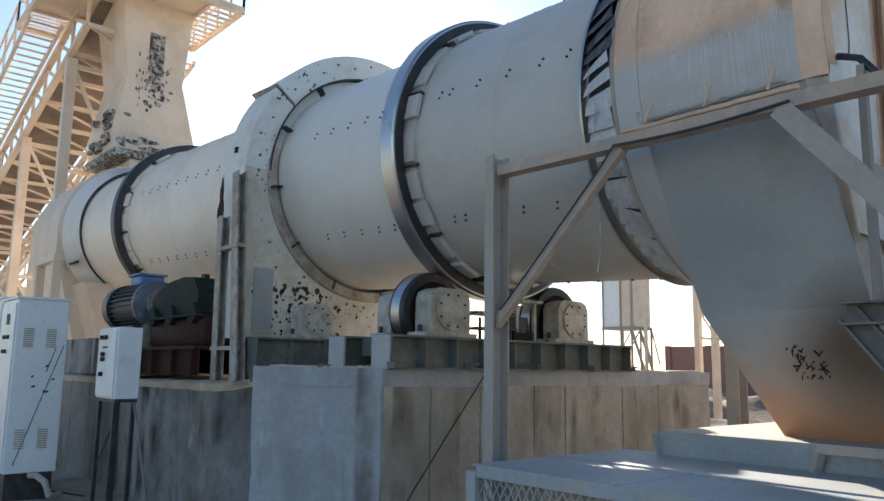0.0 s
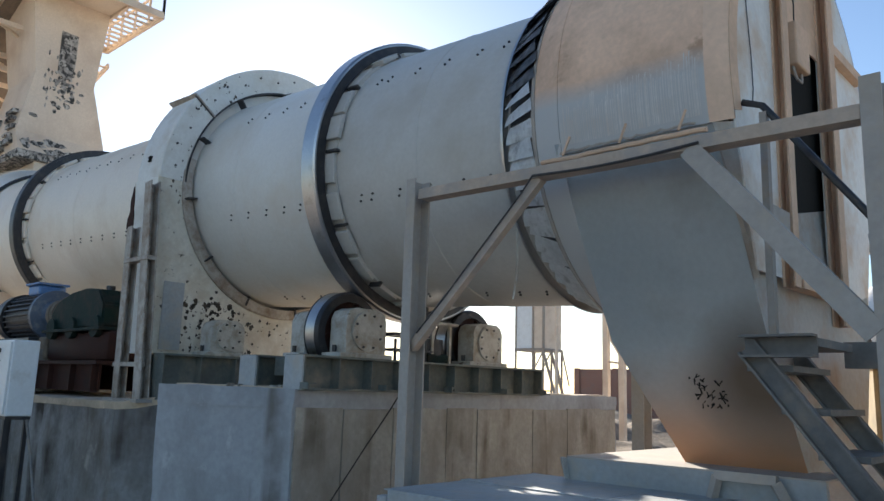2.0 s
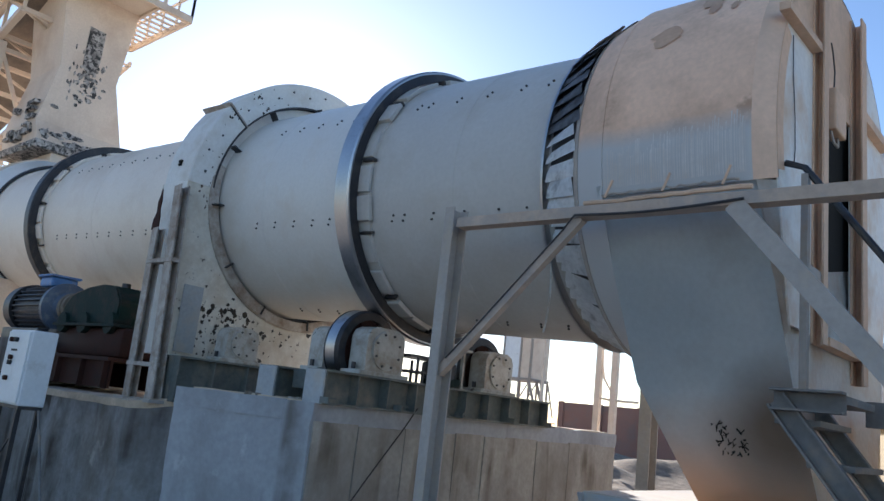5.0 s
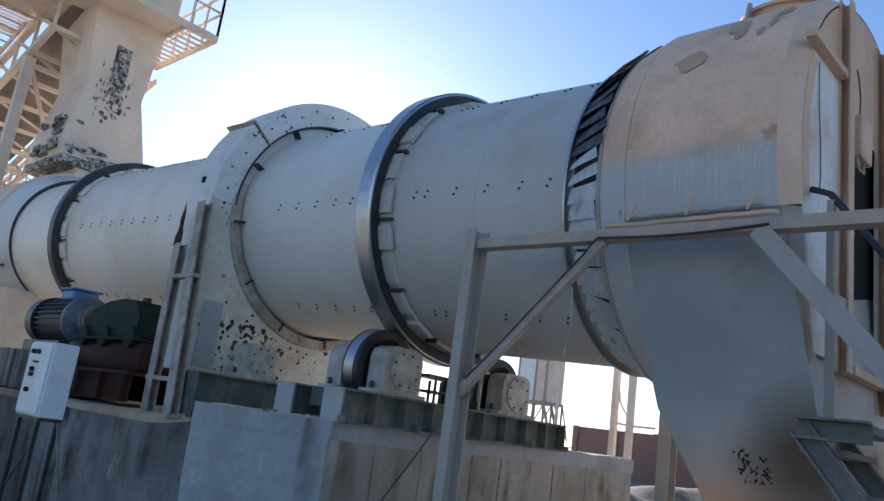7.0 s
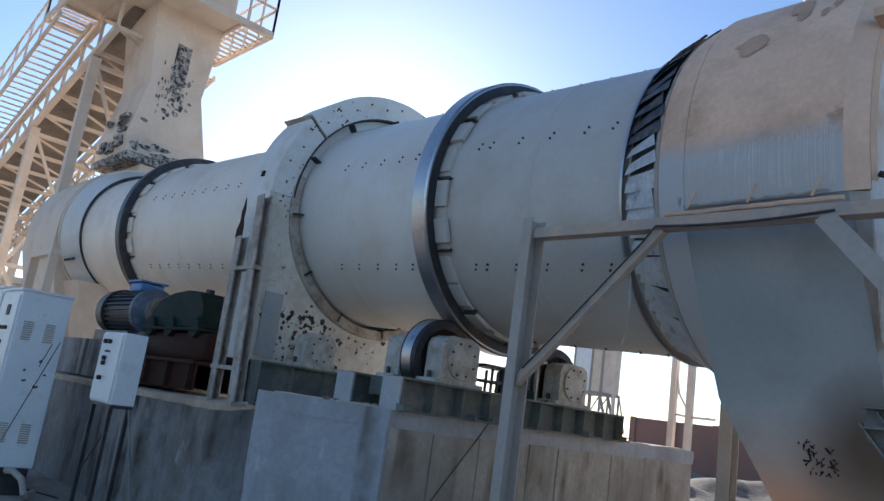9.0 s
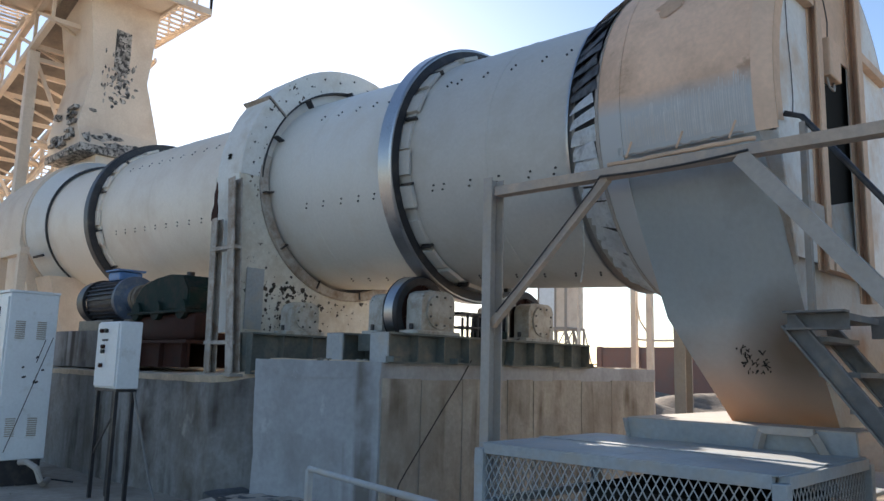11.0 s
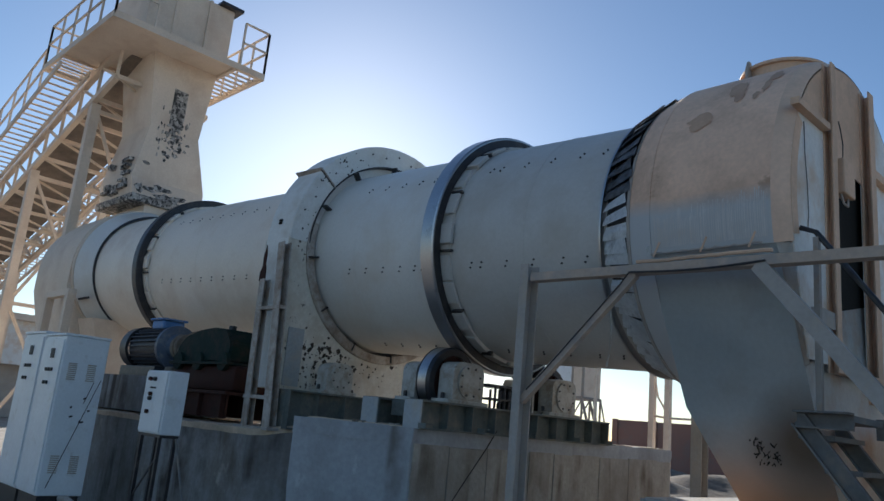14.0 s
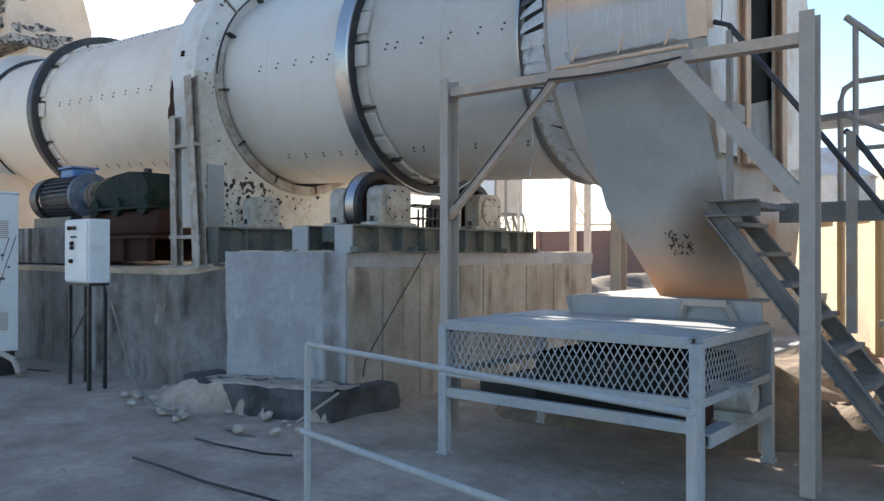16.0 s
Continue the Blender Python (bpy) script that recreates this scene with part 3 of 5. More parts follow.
def build_bases():
    b = thing("roller_bed", "dusty green-grey steel girder frame on the roller pier", "base frame")
    for x in (-4.8, -5.42):
        ibeam_y(x, 3.53, 6.62, 1.44, 1.71, 0.24, b, 10)
    for y in (3.75, 4.9, 6.2):
        part("cross_plate", block(-5.29, -4.93, y - 0.06, y + 0.06, 1.55, 1.70), GREENGREY, b)
    # end faces coloured pale blue-grey, as the sky lights them
    for x in (-4.8, -5.42):
        part("end_plate", block(x - 0.115, x + 0.115, 3.515, 3.53, 1.445, 1.705), CAGE, b, "girder end plate, coloured paler and bluer for sky light")
    for y in (3.55, 4.35, 5.15, 5.95, 6.6):
        part("anchor_clip", channel((-4.7, y, 1.475), (-4.6, y, 1.475), 0.08, 0.05), GREENGREY, b)
    t = thing("thrust_roller", "dark greasy thrust roller with a capped housing", "thrust roller")
    part("wheel", rod((-4.98, 5.15, 1.78), (-4.98, 5.15, 1.93), 0.16, seg=28), DARK, t, smooth=True)
    part("housing", block(-5.1, -4.82, 5.02, 5.3, 1.705, 1.80, 0.02), GREEN, t)
    part("cap", block(-4.94, -4.74, 5.06, 5.34, 2.06, 2.085, 0.006), CREAM, t)
    for y in (5.08, 5.32):
        part("strut", bar((-4.84, y, 1.71), (-4.84, y, 2.06), 0.03), CREAM, t)
    for i in range(6):
        part("stud", rod((-4.80, 4.58 + 0.075 * i, 1.71), (-4.80, 4.58 + 0.075 * i, 1.90 + 0.03 * (i % 2)), 0.014, seg=8), DARK, t)
    part("guide_plate", block(-5.02, -4.76, 4.52, 5.02, 1.80, 1.815), DARK, t)
    part("guide_plate", block(-5.04, -4.78, 4.54, 5.0, 1.93, 1.955, 0.004), DARK, t)
    part("guide_block", block(-5.3, -5.08, 4.46, 4.64, 1.705, 1.98, 0.02), DARK, t, "dark oily guide block")
    p = thing("pinion_bed", "dusty green-grey steel frame under the pinion", "base frame")
    for x in (-6.82, -7.12):
        ibeam_y(x, 3.45, 4.62, 1.30, 1.73, 0.22, p, 4)


build_bases()


# ---- gear guard ----
def build_guard():
    g = thing("gear_guard", "off-white sheet steel guard round the girth gear, greasy below", "gear guard")
    cy, cz, R = AXIS.y + 0.015, AXIS.z + 0.0458 * 3.4, 1.58
    bm = lathe([(-0.22, 1.3), (-0.22, R - 0.02), (0.285, R), (0.3, R - 0.012), (0.3, 1.3), (0.285, 1.3), (0.285, R - 0.03), (-0.205, R - 0.035), (-0.205, 1.3)], 96, start=0, sweep=180)
    part("upper_cover", bm, GUARD, g, "off-white rounded sheet cover", smooth=True).matrix_world = pose(-7.48, cy, cz, 0, FALL, 0)
    # bolted radial joint with a small lip
    at_joint = pose(-7.48, cy, cz, 0, FALL, 0) @ Matrix.Rotation(radians(54), 4, "X")
    part("joint_rib", bar((0.31, 0.012, 1.29), (0.31, 0.012, R + 0.03), 0.016, 0.018, up=(1, 0, 0)), STAND, g, "dusty joint flange").matrix_world = at_joint
    part("joint_gap", bar((0.306, -0.004, 1.29), (0.306, -0.004, R + 0.02), 0.007, 0.010, up=(1, 0, 0)), DARK, g).matrix_world = at_joint
    part("joint_lip", block(-0.24, 0.31, -0.006, 0.016, R - 0.03, R + 0.04, 0.003), STAND, g, "rusty flange lip").matrix_world = at_joint
    arc = [(cy + 1.3 * math.cos(radians(a)), cz - 1.3 * math.sin(radians(a))) for a in range(0, 181, 6)]
    for sx in (-7.70, -7.2):
        bm = bmesh.new()
        ring = [(cy - R, cz), (cy - R + 0.08, 1.74), (cy + R, 1.74), (cy + R, cz)] + arc
        q = len(arc) // 4
        for dx in (0.0, 0.012):
            v = [bm.verts.new((sx + dx, y, z)) for y, z in ring]
            O, A = v[:4], v[4:]
            bm.faces.new([O[3], O[2]] + A[q::-1])
            bm.faces.new([O[2], O[1]] + A[3 * q:q - 1:-1])
            bm.faces.new([O[1], O[0]] + A[:3 * q - 1:-1])
        bmesh.ops.bridge_loops(bm, edges=[e for e in bm.edges if e.is_boundary])
        bmesh.ops.recalc_face_normals(bm, faces=bm.faces[:])
        part("lower_plate", bm, GREASY, g, "cream plate spattered with black grease")
    part("lower_side", bar((-7.445, cy - R + 0.01, cz), (-7.445, cy - R + 0.08, 1.74), 0.5, 0.012, up=(0, 1, 0)), GUARD, g)
    part("lower_side", bar((-7.49, cy + R, cz), (-7.49, cy + R, 1.74), 0.6, 0.012, up=(0, 1, 0)), GUARD, g)
    part("side_sheet", block(-7.18, -7.165, 3.62, 3.84, 1.78, 2.46), CAGE, g, "bluish patched sheet")
    bm = lathe([(0, 1.215), (0, 1.32), (0.085, 1.325), (0.10, 1.31), (0.10, 1.215)], 96, start=168, sweep=204)
    for v in bm.verts:
        rise = max(0.0, min(1.0, 0.12 - v.co.z / 1.1))
        v.co.x *= 0.05 + 0.95 * rise
    part("opening_ring", bm, STAND, g, "dust-caked ring lip round the drum opening", smooth=True).matrix_world = pose(-7.185, cy, cz - 0.01, 0, FALL, 0)
    part("opening_lip", lathe([(0, 1.285), (0, 1.303), (0.022, 1.303), (0.022, 1.285)], 96), DARK, g, smooth=True).matrix_world = pose(-7.19, cy, cz - 0.005, 0, FALL, 0)
    part("seal_felt", lathe([(0, 1.18), (0, 1.28), (0.012, 1.28), (0.012, 1.18)], 96, start=0, sweep=180), DRUM, g, "worn felt strip behind the lip", smooth=True).matrix_world = pose(-7.25, cy, cz - 0.005, 0, FALL, 0)
    # scraped-through marks and rust chips on the near rim
    rnd = random.Random(41)
    for i in range(46):
        a, r = radians(rnd.uniform(-26, 66)), rnd.choice((1.335, 1.35, 1.43, 1.5, 1.54)) + rnd.uniform(-0.015, 0.015)
        k, w = rnd.randint(6, 9), rnd.choice((0.004, 0.006, 0.008, 0.013))
        y, z = -r * math.cos(a), r * math.sin(a)
        pts = [(y + w * rnd.uniform(0.4, 1.5) * math.cos(math.tau * j / k), z + w * rnd.uniform(0.4, 1.9) * math.sin(math.tau * j / k)) for j in range(k)]
        part("rust_chip", plate_x(pts, 0.298, 0.304), GREASE if a > 0 else SPOIL, g).matrix_world = pose(-7.48, cy, cz, 0, FALL, 0)
    for u, v in (((-0.03, -0.025), (0.03, 0.025)), ((-0.028, 0.022), (0.022, -0.028)), ((0.0, 0.03), (0.008, -0.012))):
        part("torn_hole", bar((-7.44 + u[0], cy - R + 0.012, 3.74 + u[1]), (-7.44 + v[0], cy - R + 0.012, 3.74 + v[1]), 0.014, 0.02, up=(0, 1, 0)), BLACK, g)
    stud = None
    for i in range(26):
        m = pose(-7.48, cy, cz, 0, FALL, 0) @ Matrix.Rotation(radians(84 - 9 * i), 4, "X") @ Matrix.Translation((0.3, 0, 1.43 + 0.05 * (i % 2)))
        if i > 17:
            continue
        if stud is None:
            ob = stud = part("stud", rod((0, 0, 0), (0.012, 0, 0), 0.012, seg=6), DARK, g)
        else:
            ob = new("stud", stud.data)
            ob.parent = g
        ob.matrix_basis = m
    clip = None
    for i in range(12):
        m = pose(-7.2, cy, cz - 0.01, 0, FALL, 0) @ Matrix.Rotation(radians(30 * i + 8), 4, "X") @ Matrix.Translation((0.03, 0, 1.2))
        if clip is None:
            ob = clip = part("seal_clip", block(0, 0.1, -0.008, 0.008, 0, 0.1), DARK, g)
        else:
            ob = new("seal_clip", clip.data)
            ob.parent = g
        ob.matrix_basis = m
    rnd = random.Random(17)
    for i in range(190):
        y, z = 4.25 + rnd.gauss(0, 0.36), 2.04 + rnd.gauss(0, 0.18)
        if not (3.62 < y < 5.6 and 1.78 < z < 2.5) or math.hypot(y - cy, z - cz) < 1.36:
            continue
        w = rnd.choice((0.006, 0.008, 0.011, 0.015, 0.02, 0.03))
        k = rnd.randint(7, 11)
        pts = [(y + w * rnd.uniform(0.4, 1.4) * math.cos(math.tau * i / k), z + w * rnd.uniform(0.4, 1.5) * math.sin(math.tau * i / k)) for i in range(k)]
        part("grease_splat", plate_x(pts, -7.189, -7.183), GREASE, g)
    f = thing("guard_stand", "dusty grey channel stand holding the gear guard", "steel stand")
    part("upright", channel((-6.92, 3.37, 1.3), (-7.14, 3.385, 3.42), 0.13, 0.10, up=(0, 1, 0)), STAND, f)
    part("upright", channel((-7.38, 3.37, 1.3), (-7.46, 3.385, 3.0), 0.11, 0.09, up=(0, 1, 0)), STAND, f)
    torn = [(-0.05, 2.98), (0.055, 2.98), (0.05, 3.12), (0.03, 3.2), (0.035, 3.3), (0.012, 3.42), (0.0, 3.34), (-0.02, 3.28), (-0.012, 3.16), (-0.045, 3.08)]
    bm = plate_x(torn, -0.006, 0.006)
    part("torn_plate", bm, RUST, f, "torn rusty remains of a plate").matrix_world = pose(-7.48, 3.35, 0, 0, 0, -80)
    for z in (1.62, 2.64):
        part("rung", bar((-7.46, 3.36, z), (-6.96, 3.36, z), 0.09, 0.04), STAND, f)
    for x in (-6.92, -7.42):
        part("foot_plate", block(x - 0.1, x + 0.1, 3.28, 3.48, 1.27, 1.3), DUSTY, f)


build_guard()

# ---- discharge hood, seal, chute ----
HX1 = -1.45
HC = Vector((0, 5.02, 3.28))


def build_hood():
    h = thing("discharge_hood", "dust-coated steel hood with a tapering chute at the drum's outlet", "hood")
    m = pose(0, HC.y, HC.z)
    prof = [(-2.47, 1.405), (-1.60, 1.405), (-1.56, 1.402)]
    edge = [(-1.56, 1.4015), (-1.53, 1.394), (-1.495, 1.377), (HX1, 1.338)]
    bm = lathe(edge + [(x, r - 0.012) for x, r in edge[::-1]], 56, start=-16, sweep=212)
    part("rounded_edge", bm, EDGE, h, "brown dust-caked rounded edge", smooth=True).matrix_world = m
    bm = lathe(prof + [(x, r - 0.012) for x, r in prof[::-1]], 56, start=-16, sweep=212)
    part("hood_shell", bm, SHELL, h, "brown dusted curved shell", smooth=True).matrix_world = m
    rnd = random.Random(52)
    for x, a, w, hh in ((-1.97, 45, 0.07, 0.13), (-1.91, 40, 0.05, 0.14), (-2.16, 28, 0.10, 0.10), (-1.69, 48, 0.055, 0.10), (-1.72, 41, 0.028, 0.11), (-1.77, 36, 0.025, 0.06)):
        bm = bmesh.new()
        k = 15
        c = (x, -1.4115 * math.cos(radians(a)), 1.4115 * math.sin(radians(a)))
        ring = []
        for j in range(k):
            u, v = w * rnd.uniform(0.6, 1.25) * math.cos(math.tau * j / k), a + math.degrees(hh * rnd.uniform(0.6, 1.25) / 1.4) * math.sin(math.tau * j / k)
            ring.append(bm.verts.new((min(x + u, -1.61), -1.4115 * math.cos(radians(v)), 1.4115 * math.sin(radians(v)))))
        mid = bm.verts.new(c)
        for j in range(k):
            bm.faces.new((mid, ring[j], ring[(j + 1) % k]))
        part("rust_patch", bm, PATCH, h, "thin film of darker rusty dust", smooth=True).matrix_world = m
    # rubbed, ribbed band low on the front of the shell
    bm = bmesh.new()
    rnd = random.Random(4)
    for i in range(104):
        x = -2.455 + 0.86 * i / 103 + rnd.uniform(-0.004, 0.004)
        hi = -0.12 + 0.12 * i / 103 + rnd.uniform(-0.09, 0.05)
        w = rnd.uniform(0.002, 0.007)
        prev = None
        for k in range(9):
            a = radians(-14) + (math.asin(hi / 1.405) + radians(14)) * k / 8
            r = 1.4062 if k < 8 else 1.403
            row = [bm.verts.new((x + o, -r * math.cos(a), r * math.sin(a))) for o in (-w / 2, w / 2)]
            if prev:
                bm.faces.new((prev[0], prev[1], row[1], row[0]))
            prev = row
    tagged(part("rubbed_band", bm, RUBBED, h, "bare grey streaks rubbed through the dust"), kind="stuff").matrix_world = m
    cone = [(-2.72, 1.325), (-2.62, 1.36), (-2.474, 1.405)]
    part("neck_cone", lathe(cone + [(x, r - 0.012) for x, r in cone[::-1]], 96), SHELL, h, "brown-dusted conical neck", smooth=True).matrix_world = m
    part("neck_ring", lathe([(-2.735, 1.2), (-2.735, 1.315), (-2.72, 1.33), (-2.69, 1.342), (-2.69, 1.2)], 96), DUSTY, h, smooth=True).matrix_world = m
    R = 1.338
    arc = [(HC.y - R * math.cos(radians(a)), HC.z + R * math.sin(radians(a))) for a in range(-14, 195, 4)]
    crown = lambda y: (y, HC.z + math.sqrt(R ** 2 - (HC.y - y) ** 2))
    # end wall with a doorway between its two ribs
    y0, y1, z0, z1, zr = 4.43, 5.20, 2.15, 3.74, 3.90
    low = [(HC.y - 1.05, z0)] + [p for p in arc if p[0] < y0 and p[1] < zr] + [(HC.y - math.sqrt(R ** 2 - (zr - HC.z) ** 2), zr), (y0, zr), (y0, z0)]
    high = [(HC.y - math.sqrt(R ** 2 - (zr - HC.z) ** 2), zr)] + [p for p in arc if p[0] < y0 and p[1] > zr] + [crown(y0), (y0, zr)]
    right = [(y1, z0), crown(y1)] + [p for p in arc if p[0] > y1] + [(HC.y + 1.05, z0)]
    mid = [(y0, z1), crown(y0)] + [p for p in arc if y0 < p[0] < y1] + [crown(y1), (y1, z1)]
    part("end_wall", plate_x(low, HX1 - 0.012, HX1), ENDSHEET, h, "pale dusty end sheet")
    part("end_wall", plate_x(high, HX1 - 0.012, HX1), HOOD, h)
    part("end_wall", plate_x(mid, HX1 - 0.012, HX1), HOOD, h)
    part("end_wall", plate_x(right, HX1 - 0.012, HX1), ENDSHEET, h)
    inner = [(HC.y - 1.235 * math.cos(radians(a)), HC.z + 1.235 * math.sin(radians(a))) for a in range(-14, 27, 4)]
    part("edge_strip", plate_x([p for p in arc[:11]] + inner[::-1], HX1 + 0.001, HX1 + 0.005), HOOD, h, "brown dust caked along the edge")
    # black sheet close behind the doorway, in place of the interior's shade
    part("doorway_shade", block(HX1 - 0.06, HX1 - 0.05, y0 - 0.06, y1 + 0.22, z0 - 0.02, z1 + 0.1), BLACK, h, "black sheet standing in for the shade inside the hood")
    part("rib", channel((HX1 + 0.035, 4.37, 2.1), (HX1 + 0.035, 4.37, 4.46), 0.09, 0.07, up=(1, 0, 0)), HOOD, h)
    part("rib", channel((HX1 + 0.04, 5.25, 1.95), (HX1 + 0.04, 5.25, 4.55), 0.12, 0.08, up=(1, 0, 0)), HOOD, h)
    part("rib", bar((HX1 + 0.03, 3.70, 3.91), (HX1 + 0.03, 4.31, 3.92), 0.06, 0.05), HOOD, h)
    part("rib", bar((HX1 + 0.03, 5.32, 3.88), (HX1 + 0.03, 6.1, 3.88), 0.06, 0.07), HOOD, h)
    part("rib", bar((HX1 + 0.03, 4.02, 2.45), (HX1 + 0.03, 4.31, 2.45), 0.06, 0.12), DUSTY, h)
    part("door_sill", block(HX1, HX1 + 0.08, y0, y1, 2.1, 2.15), HOOD, h)
    b = part("junction_box", block(HX1 + 0.0, HX1 + 0.09, 4.50, 4.74, 3.46, 3.74, 0.012), HOOD, h)
    part("conduit", tube([(HX1 + 0.05, 4.53, 3.47), (HX1 + 0.06, 4.56, 3.39), (HX1 + 0.06, 4.65, 3.39), (HX1 + 0.05, 4.69, 3.47)], 0.009), DUSTY, b)
    part("wire", tube([(HX1 + 0.006, 3.93, 3.84), (HX1 + 0.006, 3.94, 3.6), (HX1 + 0.006, 3.98, 3.35), (HX1 + 0.006, 3.99, 3.15), (HX1 + 0.006, 3.97, 3.05)], 0.003), DARK, h)
    part("wire", tube([(HX1 + 0.08, 4.42, 4.0), (HX1 + 0.08, 4.46, 3.95), (HX1 + 0.07, 4.54, 3.86), (HX1 + 0.06, 4.56, 3.74)], 0.005), DARK, h)
    part("vent_collar", lathe([(0, 0.33), (0.26, 0.33), (0.26, 0.36), (0.285, 0.36), (0.285, 0.315), (0, 0.315)], 40), HOOD, h, "short round vent collar", smooth=True).matrix_world = pose(-1.93, 4.85, 4.42, 0, -90, 0)
    part("lifting_eye", plate_x([(4.46, 4.5), (4.60, 4.5), (4.58, 4.68), (4.55, 4.75), (4.51, 4.75), (4.48, 4.68)], -2.11, -2.09), DUSTY, h)
    # overlapping foil leaves of the seal
    rnd = random.Random(2)
    for i in range(70):
        a0, a1 = math.tau * i / 70 - 0.004 + rnd.uniform(-0.02, 0.02), math.tau * (i + 1) / 70 - 0.006
        bm = bmesh.new()
        k = rnd.uniform(-0.006, 0.006)
        P = []
        end, twist, skew = -2.715 + rnd.uniform(-0.03, 0.02), rnd.uniform(-0.006, 0.012), rnd.uniform(-0.012, 0.012)
        for x, r, f in ((-3.0 + rnd.uniform(-0.012, 0.012), 1.208, -1), (-2.86, 1.268 + k, 0), (end, 1.322, 1)):
            P.append([bm.verts.new((x + f * q, -(r + e) * math.cos(a + f * skew), (r + e) * math.sin(a + f * skew))) for a, e, q in ((a0, 0.016 + k + f * twist, 0.016), ((a0 + a1) / 2, 0.012, 0.004), (a1, -0.004, -0.014))])
        for A, B in zip(P, P[1:]):
            for j in range(2):
                bm.faces.new((A[j], A[j + 1], B[j + 1], B[j]))
        bmesh.ops.solidify(bm, geom=bm.faces[:], thickness=0.004)
        # leaves above mid-height get the dark foil, the rest the bright foil
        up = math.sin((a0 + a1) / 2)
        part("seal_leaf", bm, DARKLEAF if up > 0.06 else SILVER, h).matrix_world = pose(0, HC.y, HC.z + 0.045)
    part("seal_band", lathe([(-2.99, 1.18), (-2.99, 1.195), (-2.75, 1.29), (-2.75, 1.18)], 96), DARK, h, smooth=True).matrix_world = pose(0, HC.y, HC.z + 0.045)
    # tapering chute, one plate a side
    T = [(-2.52, 3.655, 2.96), (-1.545, 3.66, 2.96), (-1.50, 6.36, 2.96), (-2.52, 6.385, 2.96)]
    M = [(-2.41, 4.13, 1.80), (-1.475, 4.13, 1.80), (-1.42, 5.90, 1.80), (-2.41, 5.91, 1.80)]
    B = [(-2.09, 4.43, 1.09), (-1.40, 4.43, 1.09), (-1.38, 5.5, 1.09), (-2.09, 5.5, 1.09)]
    for i in range(4):
        j = (i + 1) % 4
        bm = bmesh.new()
        q = [bm.verts.new(p) for p in (T[i], T[j], M[j], M[i], B[j], B[i])]
        bm.faces.new(q[:4])
        bm.faces.new((q[3], q[2], q[4], q[5]))
        bmesh.ops.solidify(bm, geom=bm.faces[:], thickness=0.008)
        # right-hand plate takes the paler sheet colour to show brighter sky light
        part("chute_plate", bm, ENDSHEET if i == 1 else CHUTE, h, "chute side plate, coloured paler for open-sky light" if i == 1 else "grey chute plate, rusty and dusted near the foot")
    bm = bmesh.new()
    bm.faces.new([bm.verts.new(p) for p in ((-1.545, 3.672, 2.895), (-1.452, 3.745, 2.90), (-1.452, 3.99, 2.12), (-1.50, 4.02, 2.10))])
    bmesh.ops.solidify(bm, geom=bm.faces[:], thickness=0.006)
    part("corner_sheet", bm, ENDSHEET, h, "pale sheet closing the corner of hood and chute")
    rnd = random.Random(31)
    part("dust_ledge", tube([(-2.46 + 0.84 * i / 30, 3.632, 2.892 + rnd.uniform(-0.006, 0.008)) for i in range(31)], 0.008), DUSTY, h)
    for x in (-2.42, -2.05, -1.7):
        part("lug", bar((x, 3.60, 2.86), (x + 0.04, 3.61, 2.97), 0.012, 0.012), HOOD, h)
    # pitting and scuffs on the chute foot
    rnd = random.Random(8)
    n = (Vector(M[1]) - Vector(M[0])).cross(Vector(B[0]) - Vector(M[0])).normalized()
    n = n if n.y < 0 else -n
    for i in range(44):
        u, v = 0.38 + 0.24 * rnd.random() ** 0.8, 0.27 + 0.25 * rnd.random()
        p = (Vector(M[0]).lerp(Vector(M[1]), u)).lerp(Vector(B[0]).lerp(Vector(B[1]), u), v) + n * 0.006
        r = rnd.uniform(0.003, 0.010)
        q = Vector((rnd.uniform(-1, 1), 0, rnd.uniform(-1, 1))).normalized() * r * 1.6
        part("scuff", bar(p - q, p + q, rnd.uniform(0.003, 0.009), 0.006, up=n), BLACK, h)


build_hood()


# ---- outlet trough and its caged drive ----
def mesh_panel(name, o, u, v, lu, lv, parent, pitch=0.052):
    """Expanded-metal mesh in the rectangle from o along u and v."""
    bm = bmesh.new()
    o, u, v = Vector(o), Vector(u), Vector(v)
    n = u.cross(v)
    slope = 1.7
    for s in (1, -1):
        c = -lv / slope
        while c < lu + lv / slope:
            pts = []
            for b in (0, lv):
                pts.append((c + s * (b - lv / 2) / slope, b))
            (a0, b0), (a1, b1) = pts
            lo, hi = 0.0, 1.0
            da = a1 - a0
            for lim, sign in ((0, 1), (lu, -1)):
                f0, f1 = sign * (a0 - lim), sign * (a1 - lim)
                if f0 < 0 and f1 < 0:
                    lo, hi = 1, 0
                elif f0 < 0:
                    lo = max(lo, f0 / (f0 - f1))
                elif f1 < 0:
                    hi = min(hi, f0 / (f0 - f1))
            if hi - lo > 0.02:
                p = o + u * (a0 + da * lo) + v * (b0 + (b1 - b0) * lo)
                q = o + u * (a0 + da * hi) + v * (b0 + (b1 - b0) * hi)
                bar(p + n * 0.002 * s, q + n * 0.002 * s, 0.007, 0.003, bm, up=n)
            c += pitch
    return tagged(part(name, bm, CAGE, parent, "diamond expanded-metal mesh"), kind="stuff")


